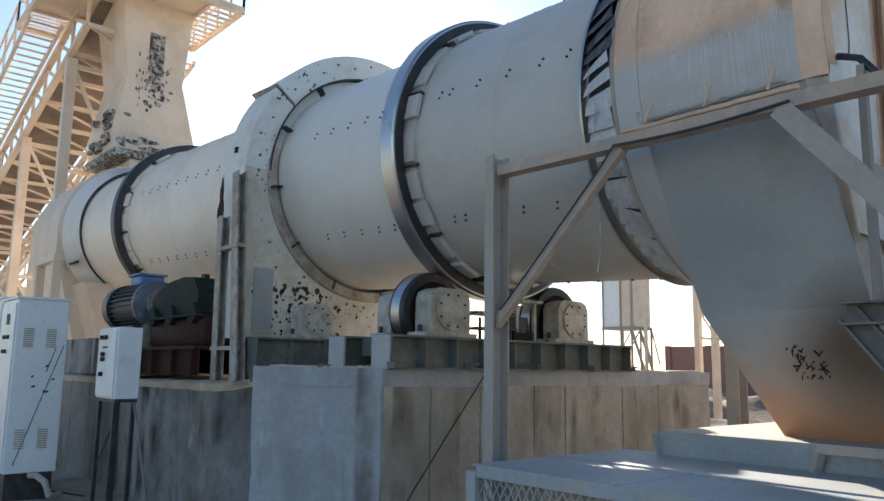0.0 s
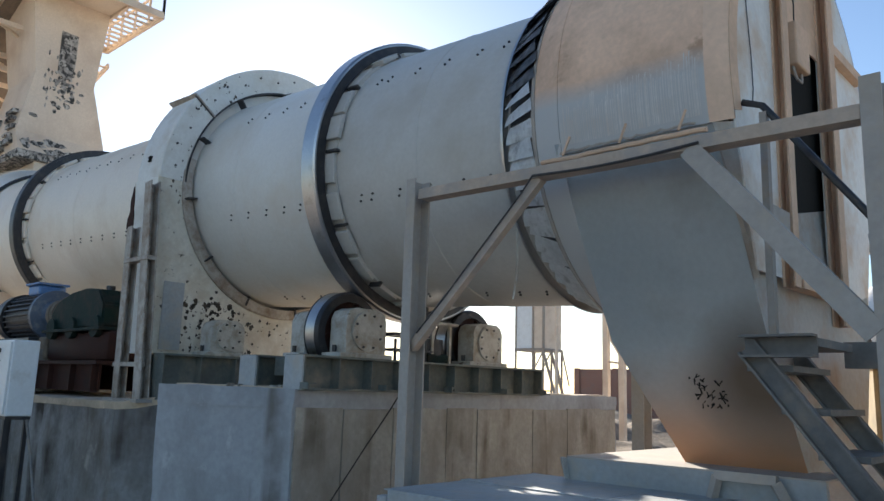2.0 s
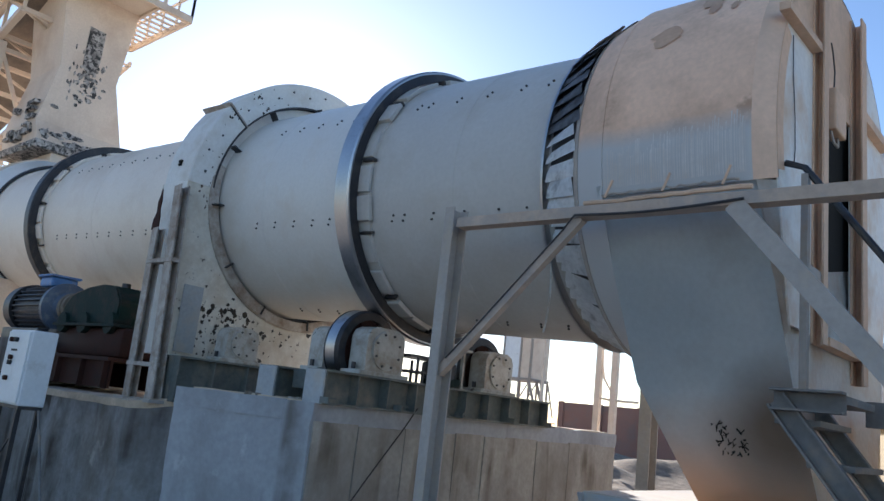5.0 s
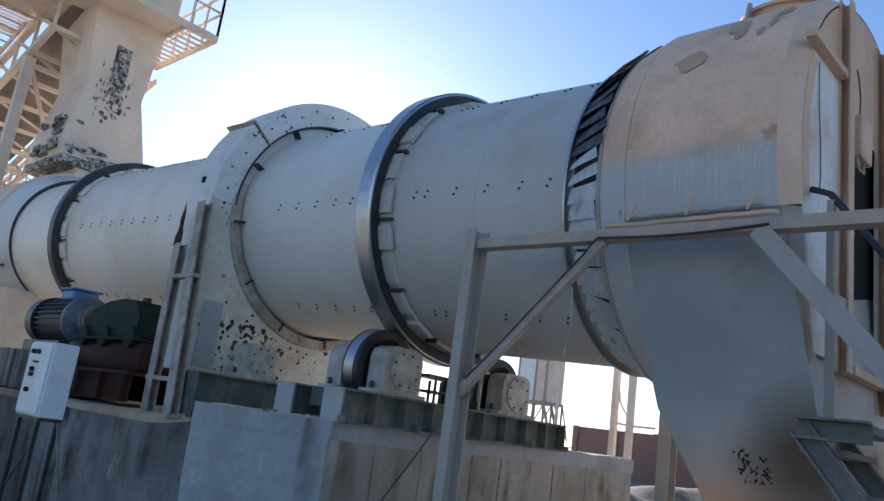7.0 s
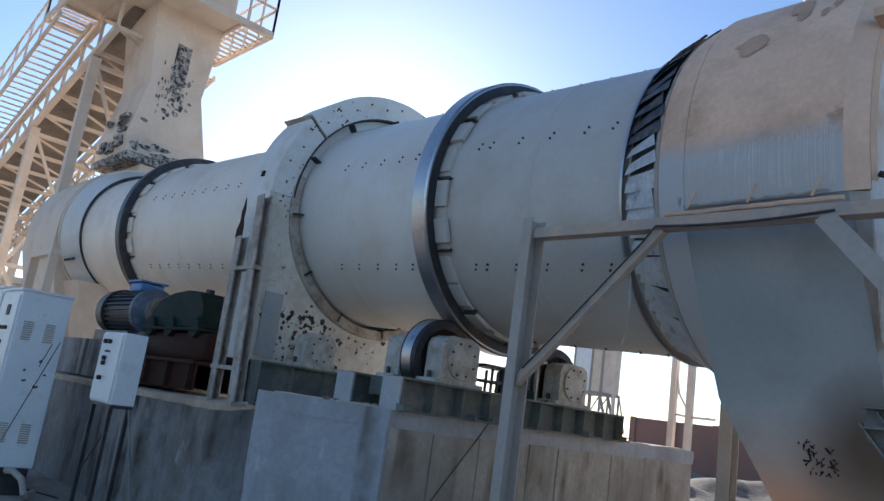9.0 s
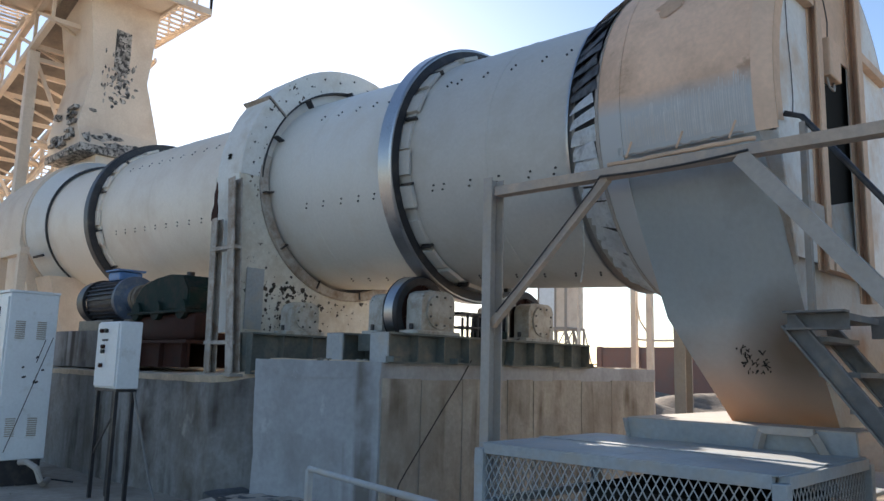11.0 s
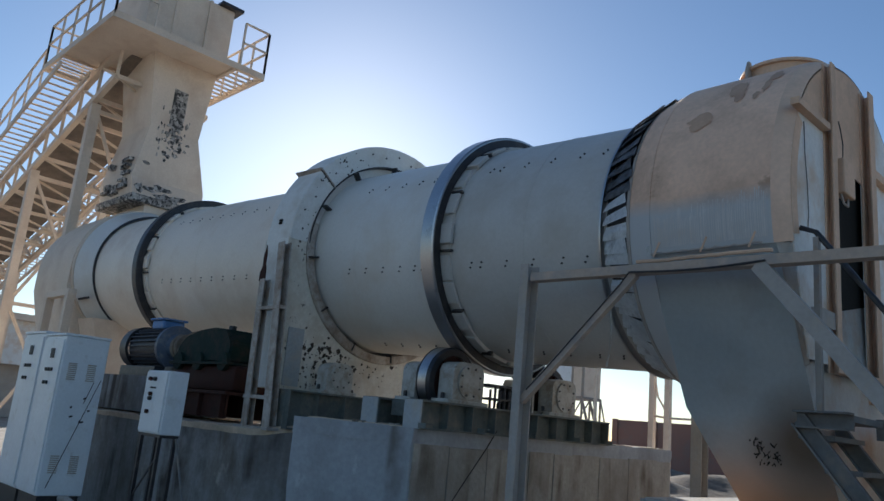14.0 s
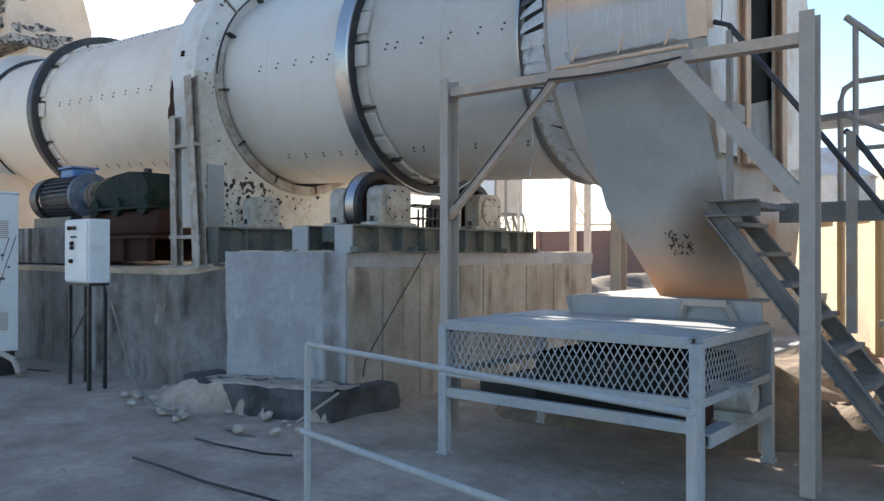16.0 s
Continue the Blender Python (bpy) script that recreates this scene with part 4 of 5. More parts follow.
def build_cage():
    g = thing("guard_cage", "dusty grey steel cage with mesh sides on legs", "machine guard")
    x0, x1, y0, y1, zt, zb = -3.05, -1.2, 2.88, 4.2, 0.95, 0.58
    for x in (x0, x1):
        for y in (y0, y1):
            part("leg", bar((x, y, 0), (x, y, zt - 0.03), 0.07, 0.07, bevel=0.004), CAGE, g)
            part("foot", block(x - 0.045, x + 0.045, y - 0.045, y + 0.045, -0.02, 0.01), CAGE, g)
    for z, h in ((zt - 0.03, 0.06), (zb, 0.05), (0.44, 0.07)):
        part("rail", bar((x0 + 0.036, y0, z), (x1 - 0.036, y0, z), 0.05, h, bevel=0.003), CAGE, g)
        part("rail", bar((x0 + 0.036, y1, z), (x1 - 0.036, y1, z), 0.05, h), CAGE, g)
        if z > 0.5:
            for x in (x0, x1):
                part("rail", bar((x, y0 + 0.036, z), (x, y1 - 0.036, z), 0.05, h), CAGE, g)
    mesh_panel("front_mesh", (x0 + 0.03, y0, zb + 0.02), (1, 0, 0), (0, 0, 1), x1 - x0 - 0.06, zt - zb - 0.07, g)
    mesh_panel("end_mesh", (x1, y0 + 0.03, zb + 0.02), (0, 1, 0), (0, 0, 1), y1 - y0 - 0.06, zt - zb - 0.07, g)
    mesh_panel("end_mesh", (x0, y0 + 0.03, zb + 0.02), (0, 1, 0), (0, 0, 1), y1 - y0 - 0.06, zt - zb - 0.07, g)
    for i in range(2):
        xa = x0 + (x1 - x0) * i / 2 + 0.004
        xb = x0 + (x1 - x0) * (i + 1) / 2 - 0.004
        part("top_sheet", block(xa, xb, y0 - 0.02, y0 + 0.62, zt, zt + 0.006), CAGE, g)
        part("top_sheet", block(xa, xb, y0 + 0.66, y1 + 0.02, zt, zt + 0.006), CAGE, g)
    part("top_strip", block(x0, x1, y0 + 0.60, y0 + 0.68, zt + 0.007, zt + 0.014), CAGE, g)
    b = thing("belt_drive", "dark belt drive with a red pulley and a small dusty motor", "belt drive")
    # black block added to darken the gap below the mesh
    part("dark_gap_fill", block(-2.45, -1.35, 3.12, 4.05, 0.36, 0.76, 0.04), BLACK, b)
    part("belt_run", block(-2.98, -2.45, 3.2, 3.95, 0.36, 0.5, 0.02), RUBBER, b, "black rubber belt")
    part("pulley", rod((-1.36, 3.15, 0.52), (-1.27, 3.15, 0.52), 0.18, seg=32), RUST, b, "red-painted pulley", smooth=True)
    part("pulley", rod((-1.36, 3.95, 0.52), (-1.27, 3.95, 0.52), 0.15, seg=32), DARK, b, smooth=True)
    part("bracket", channel((-1.2, 2.95, 0.36), (-1.2, 4.15, 0.36), 0.1, 0.08), CAGE, b)
    part("motor", rod((-1.36, 3.45, 0.54), (-1.06, 3.45, 0.54), 0.095, seg=24), CREAM, b, "small dusty motor", smooth=True)
    part("motor_foot", block(-1.28, -1.05, 3.36, 3.54, 0.40, 0.46), CREAM, b)
    part("crossbar", bar((-3.0, 3.6, 0.44), (-1.25, 3.6, 0.44), 0.06, 0.06), CAGE, b)
    t = thing("outlet_trough", "blue-grey steel trough under the chute foot", "trough")
    part("trough_wall", plate_x([(4.10, 1.09), (4.14, 1.09), (4.24, 0.72), (4.20, 0.72)], -2.72, -1.22), CAGE, t)
    part("trough_wall", plate_x([(6.0, 1.09), (5.96, 1.09), (5.7, 0.72), (5.74, 0.72)], -2.72, -1.22), CAGE, t)
    part("trough_floor", block(-2.72, -1.22, 4.2, 5.74, 0.70, 0.72), CAGE, t)
    part("trough_end", plate_x([(4.05, 1.09), (6.0, 1.09), (5.74, 0.72), (4.2, 0.72)], -2.735, -2.72), CAGE, t)
    part("trough_lid", block(-2.72, -1.22, 4.1, 4.56, 1.09, 1.10), DUSTY, t)
    part("trough_lid", block(-2.72, -2.17, 4.56, 5.95, 1.09, 1.10), DUSTY, t, "lid heaped with pale dust")
    for x in (-2.6, -1.27):
        for y in (4.35, 5.65):
            part("leg", bar((x, y, 0), (x, y, 0.70), 0.07), DUSTY, t)
    for x in (-1.75, -1.45):
        part("prop", bar((x, 4.07, 1.07), (x + (0.14 if x > -1.6 else -0.14), 4.17, 0.74), 0.04, 0.05), DUSTY, t)
    part("prop_top", bar((-1.76, 4.07, 1.08), (-1.44, 4.07, 1.08), 0.04, 0.05), DUSTY, t)


build_cage()


# ---- frames, stair, gallery at the outlet ----
def build_frame():
    f = thing("hood_trestle", "dusty grey welded channel frame round the outlet hood", "steel frame")
    part("post", channel((-3.51, 3.5, 0), (-3.51, 3.5, 2.86), 0.08, 0.15, up=(0, 1, 0)), DUSTY, f)
    part("post", channel((-0.76, 3.52, 0), (-0.76, 3.52, 2.87), 0.085, 0.15, up=(0, 1, 0)), DUSTY, f)
    part("post", channel((-3.46, 6.45, 0), (-3.46, 6.45, 2.7), 0.12, 0.16, up=(0, 1, 0)), DUSTY, f)
    part("post", channel((-0.76, 6.45, 0), (-0.76, 6.45, 2.7), 0.15, 0.16, up=(0, 1, 0)), DUSTY, f)
    part("beam", channel((-3.46, 3.5, 2.752), (-0.805, 3.5, 2.715), 0.10, 0.068), BEAMDUST, f, "channel beam heaped with dust")
    part("beam", channel((-3.4, 6.45, 2.66), (-0.83, 6.45, 2.66), 0.10, 0.09), DUSTY, f)
    part("brace", channel((-3.5, 3.49, 1.74), (-2.50, 3.49, 2.71), 0.055, 0.06), BEAMDUST, f)
    part("brace", channel((-1.58, 3.47, 2.70), (-0.80, 3.47, 1.76), 0.06, 0.10), DUSTY, f)
    rnd = random.Random(6)
    part("cable", tube([(-2.52 + 1.0 * i / 10, 3.435, 2.715 - 0.02 * math.sin(math.pi * i / 10)) for i in range(11)], 0.008), DARK, f)
    part("cable", tube([(-2.52, 3.435, 2.715), (-2.60, 3.445, 2.63), (-2.9, 3.445, 2.335), (-3.2, 3.445, 2.04), (-3.42, 3.44, 1.83)], 0.006), DARK, f)
    part("dust_ridge", tube([(-2.5 + 1.0 * i / 16, 3.5, 2.80 + rnd.uniform(-0.004, 0.006)) for i in range(17)], 0.014), HOOD, f)
    part("hanging_wire", tube([(-2.86, 3.74, 2.5), (-2.85, 3.74, 2.3), (-2.86, 3.74, 2.15), (-2.88, 3.74, 2.05)], 0.006), CREAM, f)


def build_stair():
    s = thing("steel_stair", "steep dusty steel stair with pipe handrails", "stair")
    top, foot = Vector((-1.46, 0, 1.74)), Vector((-0.12, 0, 0.0))
    for y in (3.80, 4.44):
        part("stringer", channel((foot.x, y, foot.z), (top.x, y, top.z), 0.05, 0.11), IRON, s)
    for i in range(8):
        p = top.lerp(foot, (i + 0.6) / 8.6)
        part("tread", block(p.x - 0.11, p.x + 0.11, 3.83, 4.41, p.z + 0.0, p.z + 0.03), IRON, s)
    part("landing", channel((-1.14, 3.79, 1.74), (-1.48, 3.79, 1.74), 0.09, 0.11), IRON, s)
    part("landing", block(-1.34, -1.14, 3.84, 4.41, 1.74, 1.78), IRON, s)
    part("handrail", tube([(-1.44, 3.82, 3.02), (-1.34, 3.82, 2.98), (-0.08, 3.82, 1.22), (0.06, 3.82, 1.02)], 0.019, seg=8), DARK, s)
    part("rail_post", bar((-1.335, 3.82, 1.78), (-1.335, 3.82, 2.94), 0.045, 0.035), GALV, s)
    part("rail_post", bar((-0.2, 3.82, 0.15), (-0.2, 3.82, 1.38), 0.05, 0.04), GALV, s)
    part("handrail", tube([(-0.74, 4.34, 2.27), (-0.68, 4.34, 2.22), (-0.13, 4.34, 1.37), (0.1, 4.34, 1.02)], 0.022, seg=8), DARK, s)
    part("rail_post", bar((-0.70, 4.34, 0.9), (-0.70, 4.34, 2.26), 0.06, 0.06), GALV, s)
    g = thing("gallery", "dusty steel gallery with rusty pipe rails", "gallery")
    # unseen right-hand length added to keep low sun off the ground
    part("deck", block(-1.2, 5.6, 4.5, 5.7, 1.76, 1.80), IRON, g)
    part("edge_beam", channel((-1.2, 4.5, 1.73), (5.6, 4.5, 1.73), 0.06, 0.14), IRON, g)
    for x in (-0.32, 0.05, 1.2, 3.2, 5.2):
        part("column", channel((x, 4.56, 0), (x, 4.56, 1.68), 0.1, 0.1, up=(0, 1, 0)), IRON, g)
    part("top_rail", tube([(-0.77, 4.52, 3.09), (-0.49, 4.52, 2.82), (-0.34, 4.52, 2.67), (-0.28, 4.52, 2.63)], 0.025, seg=8), GALV, g)
    part("mid_rail", tube([(-0.76, 4.52, 2.40), (-0.31, 4.52, 2.16)], 0.02, seg=8), GALV, g)
    for x, z in ((-0.71, 3.03), (-0.47, 2.80), (-0.34, 2.67)):
        part("rail_post", rod((x, 4.52, 1.8), (x, 4.52, z), 0.02, seg=8), GALV, g)
    part("hoop_rail", tube([(-1.03, 5.6, 1.8), (-1.03, 5.6, 2.7), (-1.0, 5.6, 2.80), (-0.92, 5.6, 2.85), (-0.45, 5.6, 2.86)], 0.025, seg=8), GALV, g)
    part("hoop_rail", rod((-1.03, 5.6, 2.3), (-0.45, 5.6, 2.3), 0.02, seg=8), GALV, g)
    part("hoop_rail", bar((-1.3, 5.6, 2.57), (-0.53, 5.6, 2.61), 0.06, 0.05), IRON, g)
    part("rail_post", bar((-0.55, 5.6, 1.8), (-0.55, 5.6, 2.76), 0.07, 0.05), GALV, g)


build_frame()
build_stair()


# ---- drive: motor, coupling, gear reducer ----
def build_drive():
    y, z = 3.78, 2.25
    m = thing("electric_motor", "dusty blue finned electric motor on a steel base", "motor")
    part("barrel", rod((-11.35, y, z), (-10.3, y, z), 0.26, seg=40), FIN, m, smooth=True)
    for i in range(26):
        a = math.tau * i / 26
        part("fin", bar((-11.3, y + 0.27 * math.cos(a), z + 0.27 * math.sin(a)), (-10.4, y + 0.27 * math.cos(a), z + 0.27 * math.sin(a)), 0.014, 0.07, up=(0, math.cos(a), math.sin(a))), FIN, m)
    part("fan_cowl", lathe([(-0.18, 0.16), (-0.18, 0.26), (-0.12, 0.32), (0.12, 0.33), (0.12, 0.29), (-0.12, 0.28)], 40), DARK, m, "dark fan cowl", smooth=True).matrix_world = pose(-11.45, y, z)
    part("end_bell", lathe([(-0.06, 0.1), (-0.06, 0.32), (0.02, 0.32), (0.05, 0.2), (0.12, 0.17), (0.14, 0.1)], 40), BLUE, m, smooth=True).matrix_world = pose(-10.28, y, z)
    t = part("terminal_box", block(-10.88, -10.48, y - 0.17, y + 0.17, z + 0.27, z + 0.40, 0.03), LIDBLUE, m, "blue terminal box")
    part("box_lid", block(-10.91, -10.45, y - 0.2, y + 0.2, z + 0.40, z + 0.43, 0.012), LIDBLUE, t, "lighter blue box lid")
    part("base", block(-11.4, -10.2, y - 0.32, y + 0.32, 1.78, 1.95, 0.01), DARK, m)
    c = thing("shaft_coupling", "rusty flanged shaft coupling", "coupling")
    part("flange", rod((-10.12, y, z), (-10.04, y, z), 0.19, seg=28), SPOIL, c, smooth=True)
    part("flange", rod((-10.0, y, z), (-9.92, y, z), 0.19, seg=28), SPOIL, c, smooth=True)
    part("shaft", rod((-10.2, y, z), (-9.6, y, z), 0.07, seg=16), DARK, c, smooth=True)
    for i in range(8):
        a = math.tau * i / 8
        part("pin", rod((-10.16, y + 0.14 * math.cos(a), z + 0.14 * math.sin(a)), (-9.88, y + 0.14 * math.cos(a), z + 0.14 * math.sin(a)), 0.02, seg=8), DARK, c)
    r = thing("gear_reducer", "dark green cast gear reducer, dusty and oily", "gearbox")
    prof = [(-9.62, 2.02), (-9.62, 2.22), (-9.45, 2.36), (-9.1, 2.44), (-8.7, 2.47), (-8.35, 2.44), (-8.2, 2.28), (-8.2, 2.02)]
    bm = bmesh.new()
    A = [bm.verts.new((x, y - 0.3, zz)) for x, zz in prof]
    B = [bm.verts.new((x, y + 0.42, zz)) for x, zz in prof]
    bm.faces.new(A)
    bm.faces.new(B[::-1])
    for i in range(len(prof)):
        j = (i + 1) % len(prof)
        bm.faces.new((A[i], A[j], B[j], B[i]))
    bmesh.ops.recalc_face_normals(bm, faces=bm.faces[:])
    bmesh.ops.bevel(bm, geom=bm.edges[:], offset=0.02, segments=2, affect="EDGES")
    part("upper_case", bm, GREEN, r, smooth=True)
    part("split_flange", block(-9.70, -8.12, y - 0.36, y + 0.48, 1.985, 2.02, 0.006), GREEN, r)
    part("lower_case", block(-9.7, -8.05, y - 0.28, y + 0.4, 1.66, 1.985, 0.06), RUST, r, "lower case caked with dark brown oily dust", smooth=True)
    part("input_end", lathe([(-0.30, 0.12), (-0.30, 0.17), (-0.12, 0.24), (0.0, 0.30), (0.03, 0.12)], 32), SPOIL, r, "rusty dust-caked input end", smooth=True).matrix_world = pose(-9.6, y, 2.18)
    part("input_foot", block(-9.95, -9.72, y - 0.3, y + 0.3, 1.68, 1.95, 0.03), SPOIL, r)
    for x in (-9.5, -8.95, -8.3):
        part("bearing_boss", rod((x, y - 0.34, 2.03), (x, y - 0.28, 2.03), 0.12, seg=24), GREEN, r, smooth=True)
    part("filler_cap", rod((-8.75, y, 2.46), (-8.75, y, 2.53), 0.05, seg=12), DARK, r)
    s = thing("reducer_stand", "dark rust-red fabricated stand below the reducer", "stand")
    part("side_plate", block(-9.9, -8.0, y - 0.36, y - 0.33, 1.34, 1.62), RUST, s)
    part("stand_top", block(-9.95, -7.95, y - 0.42, y + 0.5, 1.62, 1.66), RUST, s)
    part("side_plate", block(-9.9, -8.0, y + 0.4, y + 0.43, 1.34, 1.62), RUST, s)
    for x in (-9.8, -9.2, -8.6, -8.05):
        part("gusset", block(x, x + 0.02, y - 0.42, y - 0.36, 1.34, 1.62), RUST, s)


build_drive()


# ---- control box and switch cabinets ----
def build_boxes():
    c = thing("control_box", "white enamel push-button box on four thin legs", "control box")
    x0, x1, y0, y1, z0, z1 = -8.04, -7.5, 2.42, 2.65, 1.12, 1.80
    part("case", block(x0, x1, y0, y1, z0, z1, 0.012), WHITE, c)
    part("door", block(x0 + 0.02, x1 - 0.02, y0 - 0.018, y0 - 0.001, z0 + 0.02, z1 - 0.02, 0.005), WHITE, c)
    for i, (u, w) in enumerate(((0.3, 0.86), (0.5, 0.86), (0.4, 0.62), (0.4, 0.55), (0.36, 0.34))):
        b = part("button", rod((x0 + u * 0.54, y0 - 0.018, z0 + w * 0.68), (x0 + u * 0.54, y0 - 0.05, z0 + w * 0.68), 0.022, seg=16), RUBBER if i % 2 else RUST, c)
    part("name_plate", block(x0 + 0.16, x0 + 0.3, y0 - 0.022, y0 - 0.018, z0 + 0.48, z0 + 0.5), RUBBER, c)
    part("drip_sill", block(x0 + 0.01, x1 - 0.01, y0 + 0.01, y1 - 0.01, z0 - 0.03, z0), DARK, c)
    for x in (x0 + 0.05, x1 - 0.05):
        for y in (y0 + 0.03, y1 - 0.03):
            part("leg", bar((x, y, -0.03), (x, y, z0 - 0.03), 0.035), DARK, c)
    part("leg_brace", bar((x0 + 0.05, y0 + 0.03, 0.45), (x1 - 0.05, y0 + 0.03, 0.9), 0.012, 0.02), DARK, c)
    p = thing("conduit_pipe", "thin grey cable conduit leaning from the box to the ground", "conduit")
    part("pipe", tube([(-7.48, 2.6, 1.09), (-7.35, 2.62, 0.8), (-7.0, 2.6, 0.28), (-6.7, 2.55, 0.06), (-6.1, 2.35, 0.04), (-5.4, 2.2, 0.04)], 0.012, seg=8), IRON, p)
    for i, (xa, xb) in enumerate(((-10.12, -9.4), (-10.95, -10.16))):
        k = thing("switch_cabinet", "tall white steel switch cabinet with louvres, on a dark plinth", "cabinet", group="switch cabinets")
        yf, yb, zb, zt = 1.94, 2.47, 0.26, 2.15 + 0.04 * i
        part("case", block(xa, xb, yf, yb, zb, zt, 0.012), WHITE, k)
        part("door", block(xa + 0.03, xb - 0.03, yf - 0.02, yf - 0.001, zb + 0.04, zt - 0.05, 0.005), WHITE, k)
        part("plinth", block(xa + 0.03, xb - 0.03, yf + 0.03, yb - 0.03, -0.03, zb), DARK, k)
        part("roof_cap", block(xa - 0.01, xb + 0.01, yf - 0.02, yb + 0.01, zt, zt + 0.03, 0.006), WHITE, k)
        if i == 0:
            louvre = None
            for gy, gz in ((2.07, 1.82), (2.30, 1.82), (2.07, 0.72), (2.30, 0.72)):
                for n in range(9):
                    if louvre is None:
                        ob = louvre = part("louvre", block(-0.004, 0.010, -0.05, 0.05, -0.006, 0.006), DUSTY, k)
                    else:
                        ob = new("louvre", louvre.data)
                        ob.parent = k
                    ob.location = (xb, gy, gz - 0.024 * n)
            part("scratch", bar((xb + 0.002, 2.03, 0.35), (xb + 0.002, 2.44, 1.65), 0.008, 0.004, up=(1, 0, 0)), DARK, k)
            part("scratch", bar((xb + 0.002, 2.28, 1.35), (xb + 0.002, 2.36, 1.62), 0.008, 0.004, up=(1, 0, 0)), DARK, k)
            rnd = random.Random(3)
            for n in range(6):
                yy, zz = rnd.uniform(2.05, 2.4), rnd.uniform(1.1, 1.45)
                part("chip", bar((xb + 0.002, yy, zz), (xb + 0.002, yy + rnd.uniform(0.01, 0.04), zz + rnd.uniform(0, 0.03)), 0.02, 0.004, up=(1, 0, 0)), DARK, k)
        for n in range(5):
            part("button", rod((xa + 0.3 + 0.09 * (n % 3), yf - 0.02, zt - 0.42 - 0.16 * (n // 3)), (xa + 0.3 + 0.09 * (n % 3), yf - 0.045, zt - 0.42 - 0.16 * (n // 3)), 0.022, seg=12), RUBBER, k)
        part("meter", block(xa + 0.34, xa + 0.46, yf - 0.03, yf - 0.02, zt - 0.28, zt - 0.16), RUBBER, k)
    h = thing("cable_hose", "bundle of grey hose hanging from the cabinet plinth", "hose")
    part("hose", tube([(-9.35, 2.2, 0.24), (-9.2, 2.22, 0.26), (-9.05, 2.28, 0.2), (-9.0, 2.32, 0.06), (-9.05, 2.36, 0.03), (-9.3, 2.5, 0.03)], 0.035, seg=8), DUSTY, h)


build_boxes()


# ---- feed chute, platform, conveyor ----
def rail_run(parent, pts, posts, height=1.05, mat=None, mids=(0.55,)):
    """Posts, a top rail and mid rails along a line of deck points."""
    mat = mat or TOWER
    for a, b in zip(pts, pts[1:]):
        a, b = Vector(a), Vector(b)
        for h in (height, *[height * m for m in mids]):
            part("rail", bar(a + Vector((0, 0, h)), b + Vector((0, 0, h)), 0.04), mat, parent)
        n = max(1, round((b - a).length / posts))
        for i in range(n + 1):
            p = a.lerp(b, i / n)
            part("rail_post", bar(p, p + Vector((0, 0, height)), 0.04), mat, parent)


